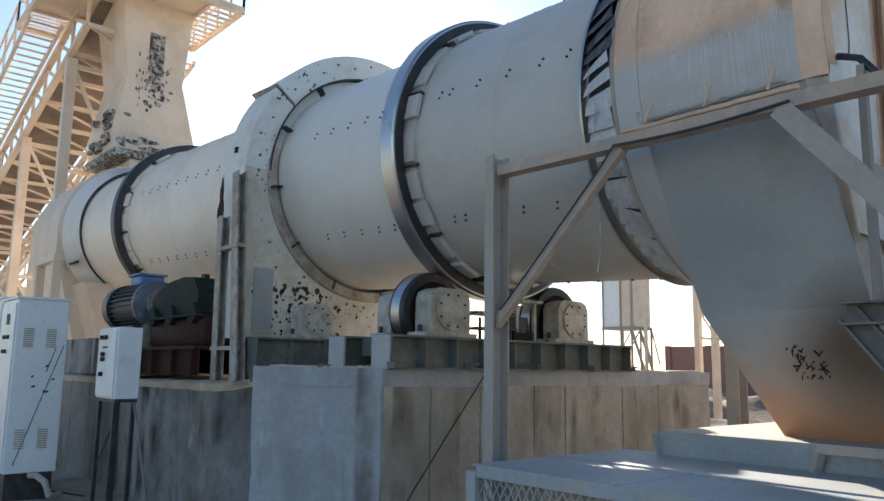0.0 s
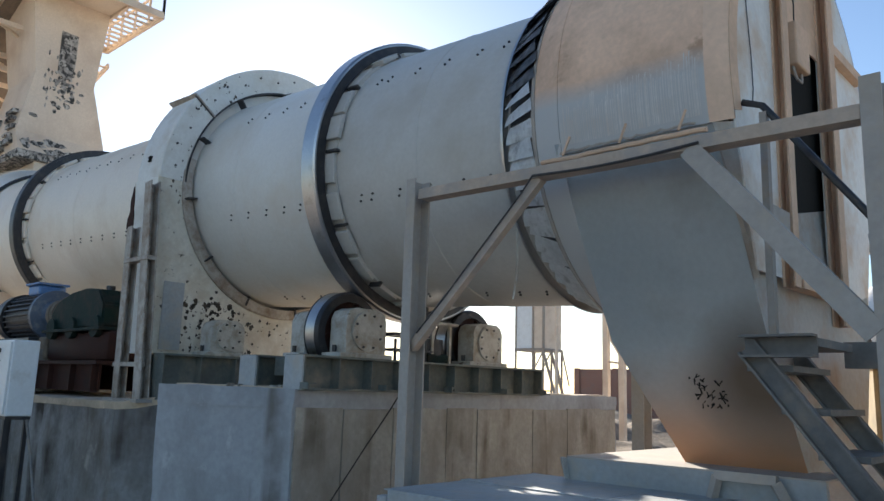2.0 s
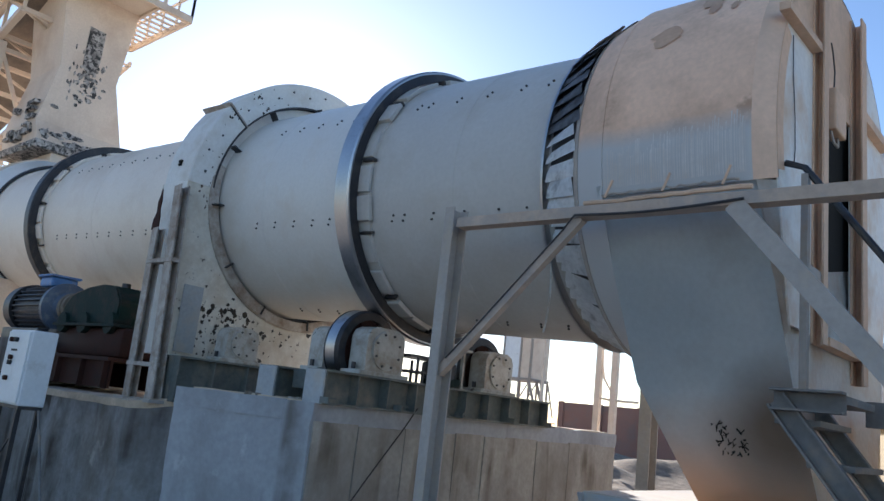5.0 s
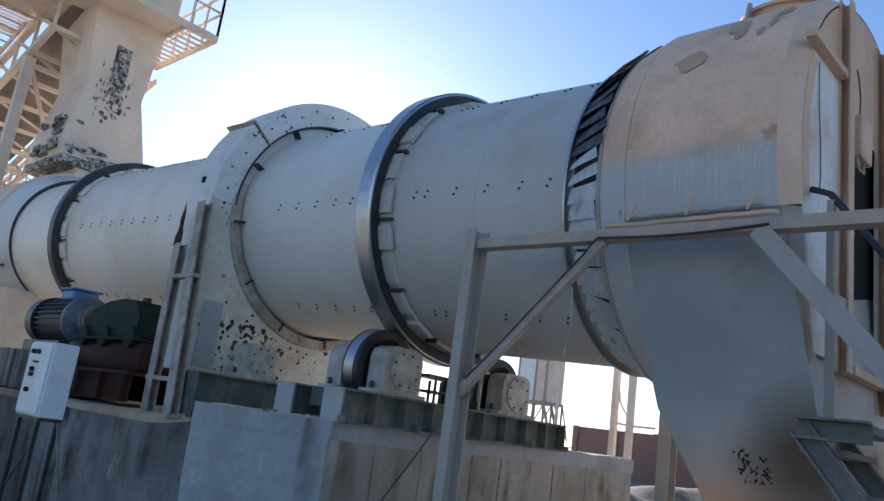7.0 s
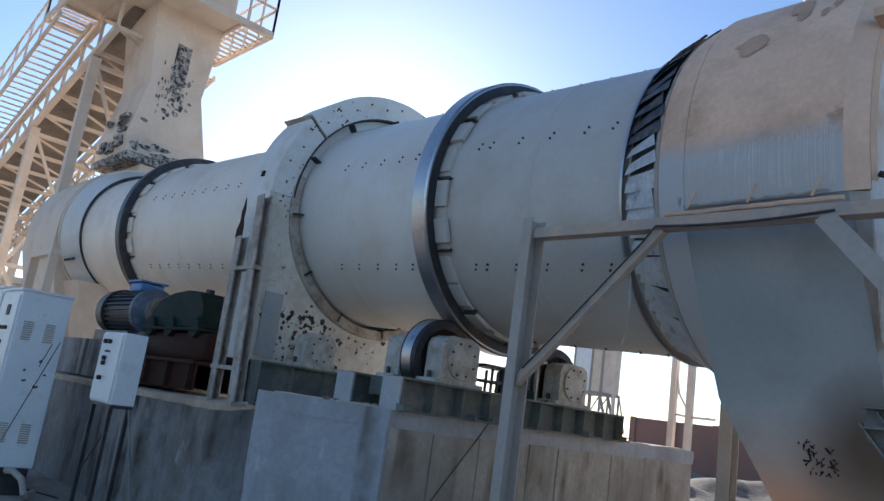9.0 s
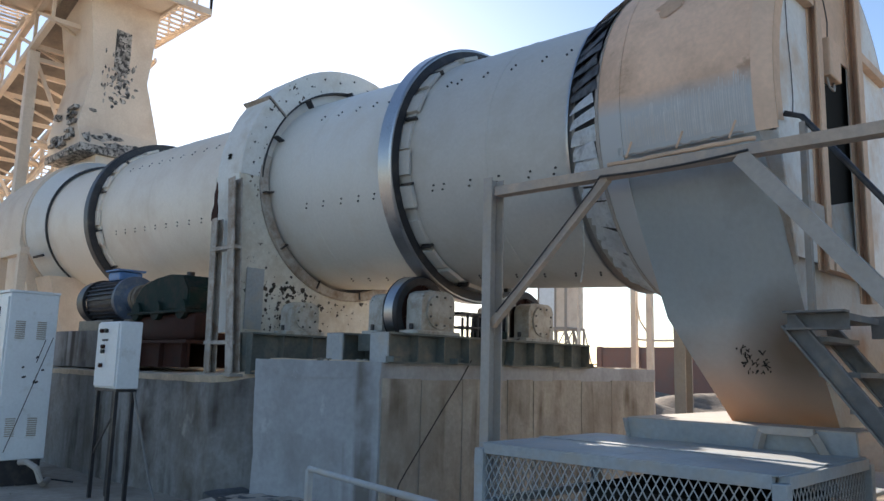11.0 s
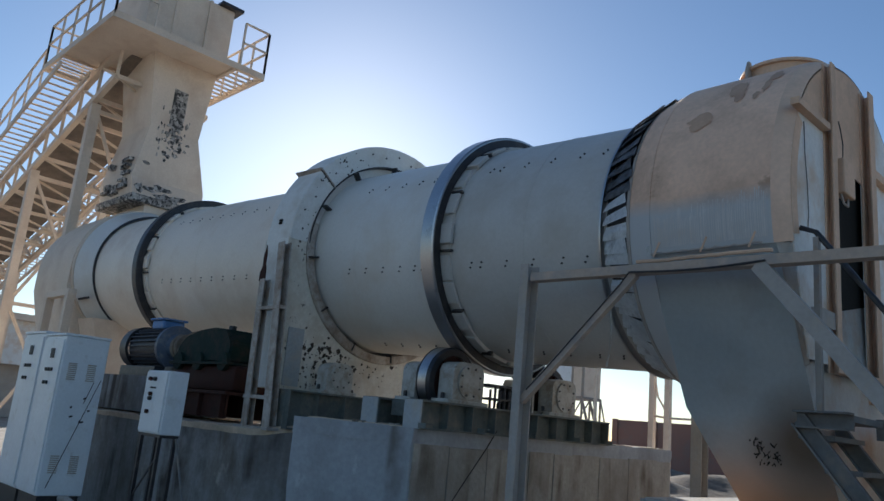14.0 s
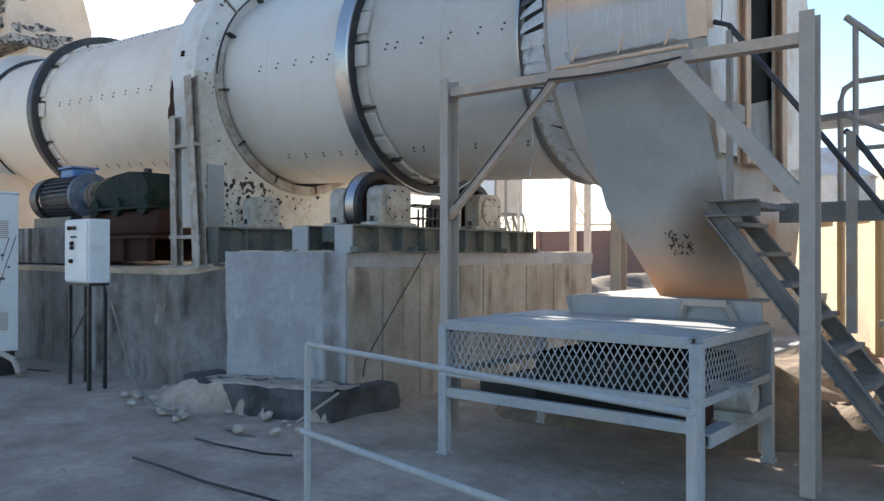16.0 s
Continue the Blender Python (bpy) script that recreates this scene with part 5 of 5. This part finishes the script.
def build_tower():
    t = thing("feed_chute", "cream steel feed chute with peeling sooty patches", "chute")
    secs = [(8.78, -16.6, -14.95, 4.40, 5.86), (7.15, -16.5, -15.0, 4.62, 5.72), (5.95, -16.6, -14.95, 4.40, 6.02), (5.45, -16.6, -14.8, 4.46, 5.95)]
    bm = bmesh.new()
    rows = [[bm.verts.new(p) for p in ((x1, y0, z), (x1, y1, z), (x0, y1, z), (x0, y0, z))] for z, x0, x1, y0, y1 in secs]
    for A, B in zip(rows, rows[1:]):
        for i in range(4):
            bm.faces.new((A[i], A[(i + 1) % 4], B[(i + 1) % 4], B[i]))
    bm.faces.new(rows[0])
    bm.faces.new(rows[-1][::-1])
    bmesh.ops.recalc_face_normals(bm, faces=bm.faces[:])
    part("body", bm, TOWER, t)
    part("flange", block(-16.65, -14.76, 4.40, 5.98, 5.40, 5.56, 0.02), SOOT, t, "sooty flange round the foot")
    part("foot_box", block(-16.4, -14.85, 4.75, 5.6, 4.75, 5.40, 0.02), TOWER, t)
    rnd = random.Random(12)
    face = lambda z: -14.95 - 0.05 * min(1, (8.78 - z) / 1.63) if z > 7.15 else (-15.0 + 0.05 * min(1, (7.15 - z) / 1.2) if z > 5.95 else -14.95 + 0.15 * (5.95 - z) / 0.5)

    def flake(y, z, w, h, k=9, proud=0.012, mat=SOOT):
        pts = [(y + w * rnd.uniform(0.55, 1.25) * math.cos(math.tau * i / k), z + h * rnd.uniform(0.55, 1.25) * math.sin(math.tau * i / k)) for i in range(k)]
        bm = plate_x(pts, -0.05, proud)
        for v in bm.verts:
            v.co.x += face(v.co.z)
        part("flake", bm, mat, t)

    bm = plate_x([(4.99, 8.12), (5.30, 8.10), (5.31, 7.5), (5.27, 7.2), (5.12, 7.16), (5.0, 7.3)], -0.05, 0.015)
    for v in bm.verts:
        v.co.x += face(v.co.z)
    part("wear_patch", bm, SOOT, t, "peeling sooty wear plate")
    for i in range(70):
        y, z = 5.2 + rnd.gauss(0, 0.13), 6.98 + rnd.gauss(0, 0.22)
        if 4.6 < y < 5.55 and 6.3 < z < 7.6:
            flake(y, z, rnd.uniform(0.012, 0.06), rnd.uniform(0.015, 0.07), 7, 0.006 + 0.004 * rnd.random())
    for i in range(16):
        flake(4.86 + rnd.gauss(0, 0.06), 7.0 + rnd.gauss(0, 0.2), 0.02, 0.05, 6, 0.008)
    for y, z, w, h in ((4.78, 5.74, 0.16, 0.07), (5.05, 5.80, 0.22, 0.08), (5.22, 5.62, 0.34, 0.10), (4.56, 5.72, 0.09, 0.13), (4.66, 6.3, 0.1, 0.04), (5.5, 5.7, 0.12, 0.05)):
        flake(y, z, w, h, 13, 0.014)
    for i in range(16):
        x, z = rnd.uniform(-16.2, -15.2), 5.95 + rnd.gauss(0, 0.25)
        w = rnd.uniform(0.05, 0.2)
        part("flake", bar((x - w, 4.40, z), (x + w, 4.40, z + rnd.uniform(-0.05, 0.05)), rnd.uniform(0.03, 0.12), 0.1, up=(0, 1, 0)), SOOT, t)
    p = thing("head_platform", "cream steel platform with slatted decks and handrails", "platform")
    z = 8.80
    part("deck_plate", block(-17.0, -14.12, 3.2, 5.86, z - 0.03, z), TOWER, p)
    for a, b in (((-18.2, 3.18), (-14.1, 3.18)), ((-14.1, 3.18), (-14.1, 6.56)), ((-14.1, 6.56), (-16.7, 6.56)), ((-16.7, 6.56), (-16.7, 3.9)), ((-18.2, 3.18), (-18.2, 4.0)), ((-14.1, 5.88), (-16.7, 5.88)), ((-18.2, 4.0), (-16.7, 4.0)), ((-17.0, 3.18), (-17.0, 4.0))):
        part("edge_beam", bar((*a, z - 0.02), (*b, z - 0.02), 0.06, 0.14), TOWER, p)
    for i in range(11):
        x = -14.3 - 0.23 * i
        part("slat", block(x - 0.03, x + 0.03, 5.9, 6.54, z - 0.02, z + 0.01), TOWER, p)
    for i in range(6):
        x = -17.15 - 0.19 * i
        part("slat", block(x - 0.03, x + 0.03, 3.2, 3.98, z - 0.02, z + 0.01), TOWER, p)
    rail_run(p, [(-18.2, 4.0, z), (-18.2, 3.18, z), (-14.1, 3.18, z), (-14.1, 4.0, z)], 0.75)
    rail_run(p, [(-14.1, 5.95, z), (-14.1, 6.56, z), (-16.7, 6.56, z)], 0.7)
    h = thing("head_housing", "cream sheet steel conveyor head housing", "housing")
    part("shell", block(-16.9, -14.75, 4.02, 5.95, z, z + 1.55, 0.01), TOWER, h)
    for y in (4.6, 5.35):
        part("rib", block(-14.75, -14.70, y - 0.03, y + 0.03, z, z + 1.55), TOWER, h)
    part("hood_top", block(-15.4, -14.6, 5.55, 6.1, z + 1.55, z + 1.62), DARK, h)


def build_conveyor():
    c = thing("belt_conveyor", "cream lattice-girder belt conveyor with slatted walkways", "conveyor")
    S = 0.262
    low = lambda x: 8.22 + S * (x + 15.4)
    x0, x1 = -34.0, -15.6
    for y in (3.95, 5.9):
        part("chord", bar((x0, y, low(x0)), (x1, y, low(x1)), 0.12, 0.12), TOWER, c)
        part("chord", bar((x0, y, low(x0) + 0.75), (x1, y, low(x1) + 0.75), 0.12, 0.12), TOWER, c)
        n = 18
        for i in range(n):
            a = x1 + (x0 - x1) * i / n
            b = x1 + (x0 - x1) * (i + 1) / n
            part("lattice", bar((a, y, low(a)), (b, y, low(b) + 0.75), 0.06), TOWER, c)
            part("lattice", bar((a, y, low(a)), (a, y, low(a) + 0.75), 0.06), TOWER, c)
            if y < 5:
                part("cross_tie", bar((a, 3.95, low(a)), (a, 5.9, low(a)), 0.09, 0.09), TOWER, c)
                part("cross_tie", bar((a, 3.95, low(a)), (b, 5.9, low(b)), 0.05, 0.05), TOWER, c)
    part("belt_pan", bar((x0, 4.92, low(x0) + 0.62), (x1, 4.92, low(x1) + 0.62), 1.5, 0.06), BELT, c, "dusty brown belt pan")
    # walkways, one on each side
    for ya, yb in ((3.16, 3.78), (6.05, 6.7)):
        for y in (ya, yb):
            part("walk_beam", bar((x0, y, low(x0) + 0.70), (-16.9, y, low(-16.9) + 0.70), 0.05, 0.12), TOWER, c)
        slat = None
        n = 64
        for i in range(n):
            x = -17.0 - 0.25 * i
            if slat is None:
                ob = slat = part("slat", block(-0.035, 0.035, ya + 0.03, yb - 0.03, -0.012, 0.012), TOWER, c)
            else:
                ob = new("slat", slat.data)
                ob.parent = c
            ob.location = (x, 0, low(x) + 0.70)
        y = ya if ya < 4 else yb
        rail_run(c, [(-18.2, y, low(-18.2) + 0.72), (x0, y, low(x0) + 0.72)], 1.0, mids=(0.5,))
    for x in (-16.75, -20.3, -27.0):
        tr = thing("conveyor_trestle", "cream steel trestle carrying the conveyor", "trestle", group="conveyor trestles")
        for y in (4.0, 5.85):
            part("leg", bar((x, y, 0), (x, y, low(x) - 0.06), 0.2, 0.2, up=(0, 1, 0)), TOWER, tr)
        top = low(x)
        for z0, z1 in ((0.4, top * 0.5), (top * 0.5, top - 0.2)):
            part("cross_brace", bar((x, 4.05, z0), (x, 5.8, z1), 0.07), TOWER, tr)
            part("cross_brace", bar((x, 5.8, z0), (x, 4.05, z1), 0.07), TOWER, tr)
            part("tie", bar((x, 4.1, z1), (x, 5.75, z1), 0.09), TOWER, tr)


build_tower()
build_conveyor()


def build_inlet():
    h = thing("inlet_housing", "cream steel inlet housing at the drum's feed end", "housing")
    cy, cz = AXIS.y, AXIS.z + 0.0458 * 10.8
    m = pose(0, cy, cz)
    part("flange_ring", lathe([(-14.95, 1.2), (-14.95, 1.40), (-14.86, 1.40), (-14.86, 1.2)], 80), TOWER, h, smooth=True).matrix_world = m
    part("seal_cone", lathe([(-14.86, 1.37), (-14.86, 1.38), (-14.35, 1.215), (-14.35, 1.20)], 80), DRUM, h, "pale lapped seal cone", smooth=True).matrix_world = m
    part("seal_band", lathe([(-14.352, 1.18), (-14.352, 1.222), (-14.335, 1.222), (-14.335, 1.18)], 80), DARK, h, smooth=True).matrix_world = m
    arc = [(cy - 1.42 * math.cos(radians(a)), cz + 1.42 * math.sin(radians(a))) for a in range(0, 181, 9)]
    part("casing", plate_x(arc + [(cy + 1.42, cz - 0.4), (cy + 0.9, 1.4), (cy - 0.9, 1.4), (cy - 1.42, cz - 0.4)], -16.9, -14.95), TOWER, h, smooth=True)
    part("boot", plate_x([(cy - 1.1, cz - 1.0), (cy + 1.1, cz - 1.0), (cy + 0.6, 1.3), (cy - 0.6, 1.3)], -14.95, -14.2), TOWER, h, "sloping cream spillage boot")
    for a in (-28, -75):
        j = part("clamp", block(-14.9, -14.36, -0.02, 0.02, 1.33, 1.37), DARK, h)
        j.matrix_world = m @ Matrix.Rotation(radians(90 - a), 4, "X")
    s = thing("housing_stand", "cream steel stand beside the inlet housing", "steel stand")
    for x in (-15.3, -14.2):
        part("leg", bar((x, 3.45, 0), (x, 3.45, 3.2), 0.14, 0.14, up=(0, 1, 0)), TOWER, s)
    part("beam", bar((-15.4, 3.45, 3.25), (-14.1, 3.45, 3.25), 0.14, 0.12), TOWER, s)
    part("beam", bar((-15.3, 3.45, 1.6), (-14.2, 3.45, 1.6), 0.1, 0.1), TOWER, s)


build_inlet()


# ---- handrail, hoses and litter on the ground ----
def build_foreground():
    r = thing("pipe_handrail", "grey pipe handrail with two rails", "handrail")
    a, b = Vector((-2.56, 1.18, 0)), Vector((-0.41, 0.78, 0))
    for z, o in ((0.97, 0.0), (0.52, 0.05)):
        d = (b - a).normalized()
        part("rail", rod(a - d * o + Vector((0, 0, z)), b + Vector((0, 0, z)), 0.013 if z > 0.6 else 0.018, seg=12), CAGE, r, smooth=True)
    for p in (a, b):
        part("post", bar(p + Vector((0, 0, -0.03)), p + Vector((0, 0, 0.965)), 0.026, 0.022), CAGE, r)
    for pts in ([(-4.6, 1.35), (-4.2, 1.32), (-3.75, 1.35), (-3.3, 1.34), (-2.9, 1.42)], [(-4.76, 1.94), (-4.4, 1.90), (-3.97, 1.99), (-3.8, 2.1)], [(-10.0, 2.6), (-9.6, 2.45), (-9.1, 2.7)]):
        h = thing("ground_cable", "black cable lying on the ground", "cable")
        part("cable", tube([(x, y, 0.02 + 0.012 * math.sin(7 * x)) for x, y in pts], 0.009, seg=8), RUBBER, h)
    c = thing("pier_cable", "thin black cable slung across the pier face", "cable")
    part("cable", tube([(-4.69, 4.60, 1.49), (-4.69, 4.45, 1.30), (-4.69, 4.17, 0.98), (-4.69, 3.95, 0.72), (-4.69, 3.78, 0.52), (-4.69, 3.70, 0.42), (-4.64, 3.62, 0.29)], 0.006), RUBBER, c)
    rnd = random.Random(20)
    bm = bmesh.new()
    for i in range(900):
        near = rnd.random() < 0.5
        x, y = (rnd.uniform(-10, 1.5), rnd.uniform(-1.5, 3.2)) if near else (rnd.uniform(-14, 6), rnd.uniform(8.5, 22))
        s = rnd.uniform(0.003, 0.011) * (1 if near else 5)
        vs = bmesh.ops.create_icosphere(bm, subdivisions=1, radius=s, matrix=Matrix.Translation((x, y, s * 0.2 - 0.01)))["verts"]
        for v in vs:
            v.co += Vector([rnd.uniform(-0.3, 0.3) * s for _ in range(3)])
    tagged(obj("gravel", bm, DIRT), "scattered pale gravel and grit on the ground", "gravel", kind="stuff")
    for i in range(26):
        x, y = rnd.uniform(-7.0, -4.3), rnd.uniform(2.2, 3.0)
        s = rnd.uniform(0.03, 0.09)
        bm = bmesh.new()
        for v in bmesh.ops.create_icosphere(bm, subdivisions=2, radius=s)["verts"]:
            v.co *= 0.75 + 0.5 * noise.noise(v.co * 14 + Vector((i, 0, 0)))
            v.co.z *= 0.6
        ob = obj("rubble_stone", bm, LOOSE)
        ob.location = (x, y, s * 0.25)
        tagged(ob, "lump of broken dusty concrete beside the pier", "stone", group="rubble by the pier")
    q = thing("loose_rod", "short rusty steel rod leaning on the footing", "rod")
    part("rod", rod((-4.55, 2.75, 0.02), (-4.35, 3.05, 0.25), 0.012, seg=8), GALV, q)


build_foreground()


# ---- distance ----
def build_distance():
    w = thing("boundary_wall", "long low red-brown wall far across the yard", "wall")
    part("wall", block(-29.8, -1, 46, 46.6, -0.2, 3.1), BRICK, w)
    for i in range(10):
        x = -29.5 + 3 * i
        part("pier", block(x - 0.2, x + 0.2, 45.85, 46, -0.2, 3.15), BRICK, w)
    for x, y, hgt, r in ((-30.6, 45.0, 12.0, 0.09), (-10.36, 17.5, 6.0, 0.075), (-9.9, 17.5, 6.0, 0.075)):
        p = thing("yard_post", "pale steel post standing in the sunlit yard", "post", group="yard posts")
        part("shaft", bar((x, y, -0.05), (x, y, hgt), 2 * r, 2 * r, up=(0, 1, 0)), TOWER, p)
        part("base", block(x - 2.2 * r, x + 2.2 * r, y - 2.2 * r, y + 2.2 * r, -0.05, 0.04), TOWER, p)
    b = thing("post_bracing", "thin bent rods between the yard posts", "bracing")
    part("rod", tube([(-10.36, 17.5, 3.6), (-10.2, 17.5, 2.8), (-9.9, 17.5, 2.35)], 0.03), TOWER, b)
    part("rod", tube([(-10.36, 17.5, 2.3), (-9.9, 17.5, 2.25), (-9.2, 17.5, 2.25)], 0.03), TOWER, b)
    c = thing("yard_cabin", "far raised metal cabin, pale blue and cream, on thin legs", "cabin")
    part("wall", block(-34.9, -33.45, 46, 48.4, 4.6, 8.6), WHITE, c, "pale blue panel wall")
    part("wall", block(-33.3, -32.5, 46, 48.4, 4.6, 8.6), TOWER, c, "cream panel wall")
    part("floor_frame", block(-35.0, -32.4, 45.9, 48.5, 4.4, 4.6), GALV, c)
    for x in (-34.95, -33.38, -32.45):
        part("corner_post", block(x - 0.07, x + 0.07, 45.95, 46.1, 4.6, 8.6), GALV, c)
        for y in (46.0, 48.4):
            part("leg", bar((x, y, 0), (x, y, 4.4), 0.12, up=(0, 1, 0)), GALV, c)
    for y in (45.9, 46.9):
        part("stair_stringer", bar((-32.4, y, 4.4), (-30.9, y, 0.0), 0.08, 0.2), GALV, c)
        part("handrail", tube([(-33.6, y, 2.4), (-32.3, y, 4.5), (-31.4, y, 4.3), (-30.8, y, 1.9)], 0.06), GALV, c)
    k = thing("yellow_building", "sunlit dusty yellow low building beyond the gallery", "building")
    A, B = Vector((-3.7, 12.0, 0)), Vector((0.3, 5.75, 0))
    d = (B - A).normalized()
    n = Vector((-d.y, d.x, 0))
    quad = lambda p, q, e, f: [(p + n * e).xy[:], (q + n * e).xy[:], (q + n * f).xy[:], (p + n * f).xy[:]]
    part("wall", prism(quad(A, B, 0.0, 2.4), -0.1, 1.86), YELLOW, k)
    part("roof", prism(quad(A - d * 0.1, B + d * 0.1, -0.08, 2.5), 1.86, 1.92), DUSTY, k)
    for i in range(7):
        p = A + d * (0.4 + 1.05 * i)
        part("pilaster", prism(quad(p, p + d * 0.12, -0.05, 0.0), -0.1, 1.86), YELLOW, k)
    part("plinth", prism(quad(A, B, -0.06, -0.001), -0.1, 0.32), BRICK, k)
    v = thing("storage_bin", "pale cream steel bin with a conical roof", "bin")
    part("shell", rod((-2.9, 13.2, 0), (-2.9, 13.2, 2.75), 0.8, seg=40), ENDSHEET, v, smooth=True)
    part("roof", rod((-2.9, 13.2, 2.75), (-2.9, 13.2, 3.3), 0.84, seg=40, r2=0.12), ENDSHEET, v, smooth=True)
    t = thing("storage_tank", "large dust-coloured round steel tank", "tank")
    part("shell", rod((0.55, 16.5, 0), (0.55, 16.5, 2.85), 3.4, seg=72), TANK, t, smooth=True)
    bm = bmesh.new()
    bmesh.ops.create_uvsphere(bm, u_segments=48, v_segments=16, radius=3.4, matrix=Matrix.Translation((0.55, 16.5, 2.85)) @ Matrix.Diagonal((1, 1, 0.33, 1)))
    part("dome", bm, TANK, t, smooth=True)
    f = thing("stacked_racks", "row of dusty pale steel racks standing under the gallery", "racks")
    for i in range(6):
        x = -0.55 + 0.12 * i
        part("upright", bar((x, 5.3, 0), (x - 0.08, 5.3, 1.0), 0.04, 0.07, up=(0, 1, 0)), CREAM, f)
    part("rail", bar((-0.7, 5.3, 0.9), (0.2, 5.3, 0.9), 0.05), CREAM, f)
    part("rail", bar((-0.7, 5.3, 0.3), (0.2, 5.3, 0.3), 0.05), CREAM, f)
    for x, y, r, hgt, seed in ((-0.75, 5.45, 0.75, 0.42, 1), (-1.75, 8.2, 1.5, 0.55, 2), (-1.95, 5.55, 1.25, 0.6, 3), (-3.0, 5.0, 0.9, 0.42, 4), (-9.6, 15.2, 2.4, 0.6, 5), (-13.5, 20.0, 3.6, 0.9, 6), (-7.0, 12.2, 1.7, 0.4, 7), (-19.0, 26.0, 5.5, 1.1, 8), (-11.0, 24.0, 4.0, 0.9, 9), (-25.0, 35.0, 7.0, 1.3, 10)):
        e = thing("spoil_heap", "low heap of spilled brown dirt and grit", "heap", group="dirt heaps")
        bm = bmesh.new()
        N = 22
        g = []
        for i in range(N + 1):
            row = []
            for j in range(N + 1):
                u, w = 2 * i / N - 1, 2 * j / N - 1
                q = max(0.0, 1 - math.hypot(u, w))
                lump = 0.75 + 0.5 * noise.noise((u * 2.2 + seed, w * 2.2, seed)) + 0.12 * noise.noise((u * 6 + seed, w * 6, seed))
                row.append(bm.verts.new((x + r * u, y + r * w, -0.08 + (0.05 if q else 0) + hgt * 1.25 * q ** 0.8 * lump)))
            g.append(row)
        for i in range(N):
            for j in range(N):
                bm.faces.new((g[i][j], g[i + 1][j], g[i + 1][j + 1], g[i][j + 1]))
        part("dirt", bm, SPOIL, e, smooth=True)
    # plant seen past the conveyor's legs
    pl = thing("far_plant", "distant pale yellow crushing plant", "plant")
    part("hopper", prism([(-46, 8), (-40, 8), (-40, 14), (-46, 14)], 2.5, 4.6), ENDSHEET, pl)
    part("roof", block(-46.5, -39.5, 7.5, 14.5, 4.6, 4.9), TOWER, pl)
    part("body", block(-47, -41, 8.5, 13.5, 0, 2.5), DUSTY, pl)
    for x in (-46, -40.2):
        part("leg", bar((x, 8, 0), (x, 8, 2.5), 0.3, up=(0, 1, 0)), TOWER, pl)


build_distance()


# ---- what moves ----
def motions():
    steps = [0.25 * i for i in range(65)]
    walk(drum, [(t, pose(*AXIS, SPIN * t, FALL, 0)) for t in steps])
    for k, r in zip((-1, 1), rollers):
        walk(r, [(t, pose(-5.09, AXIS.y + k * SPREAD, ROLLER_Z, -SPIN * TYRE_R / ROLLER_R * t, FALL, 0)) for t in steps])


motions()
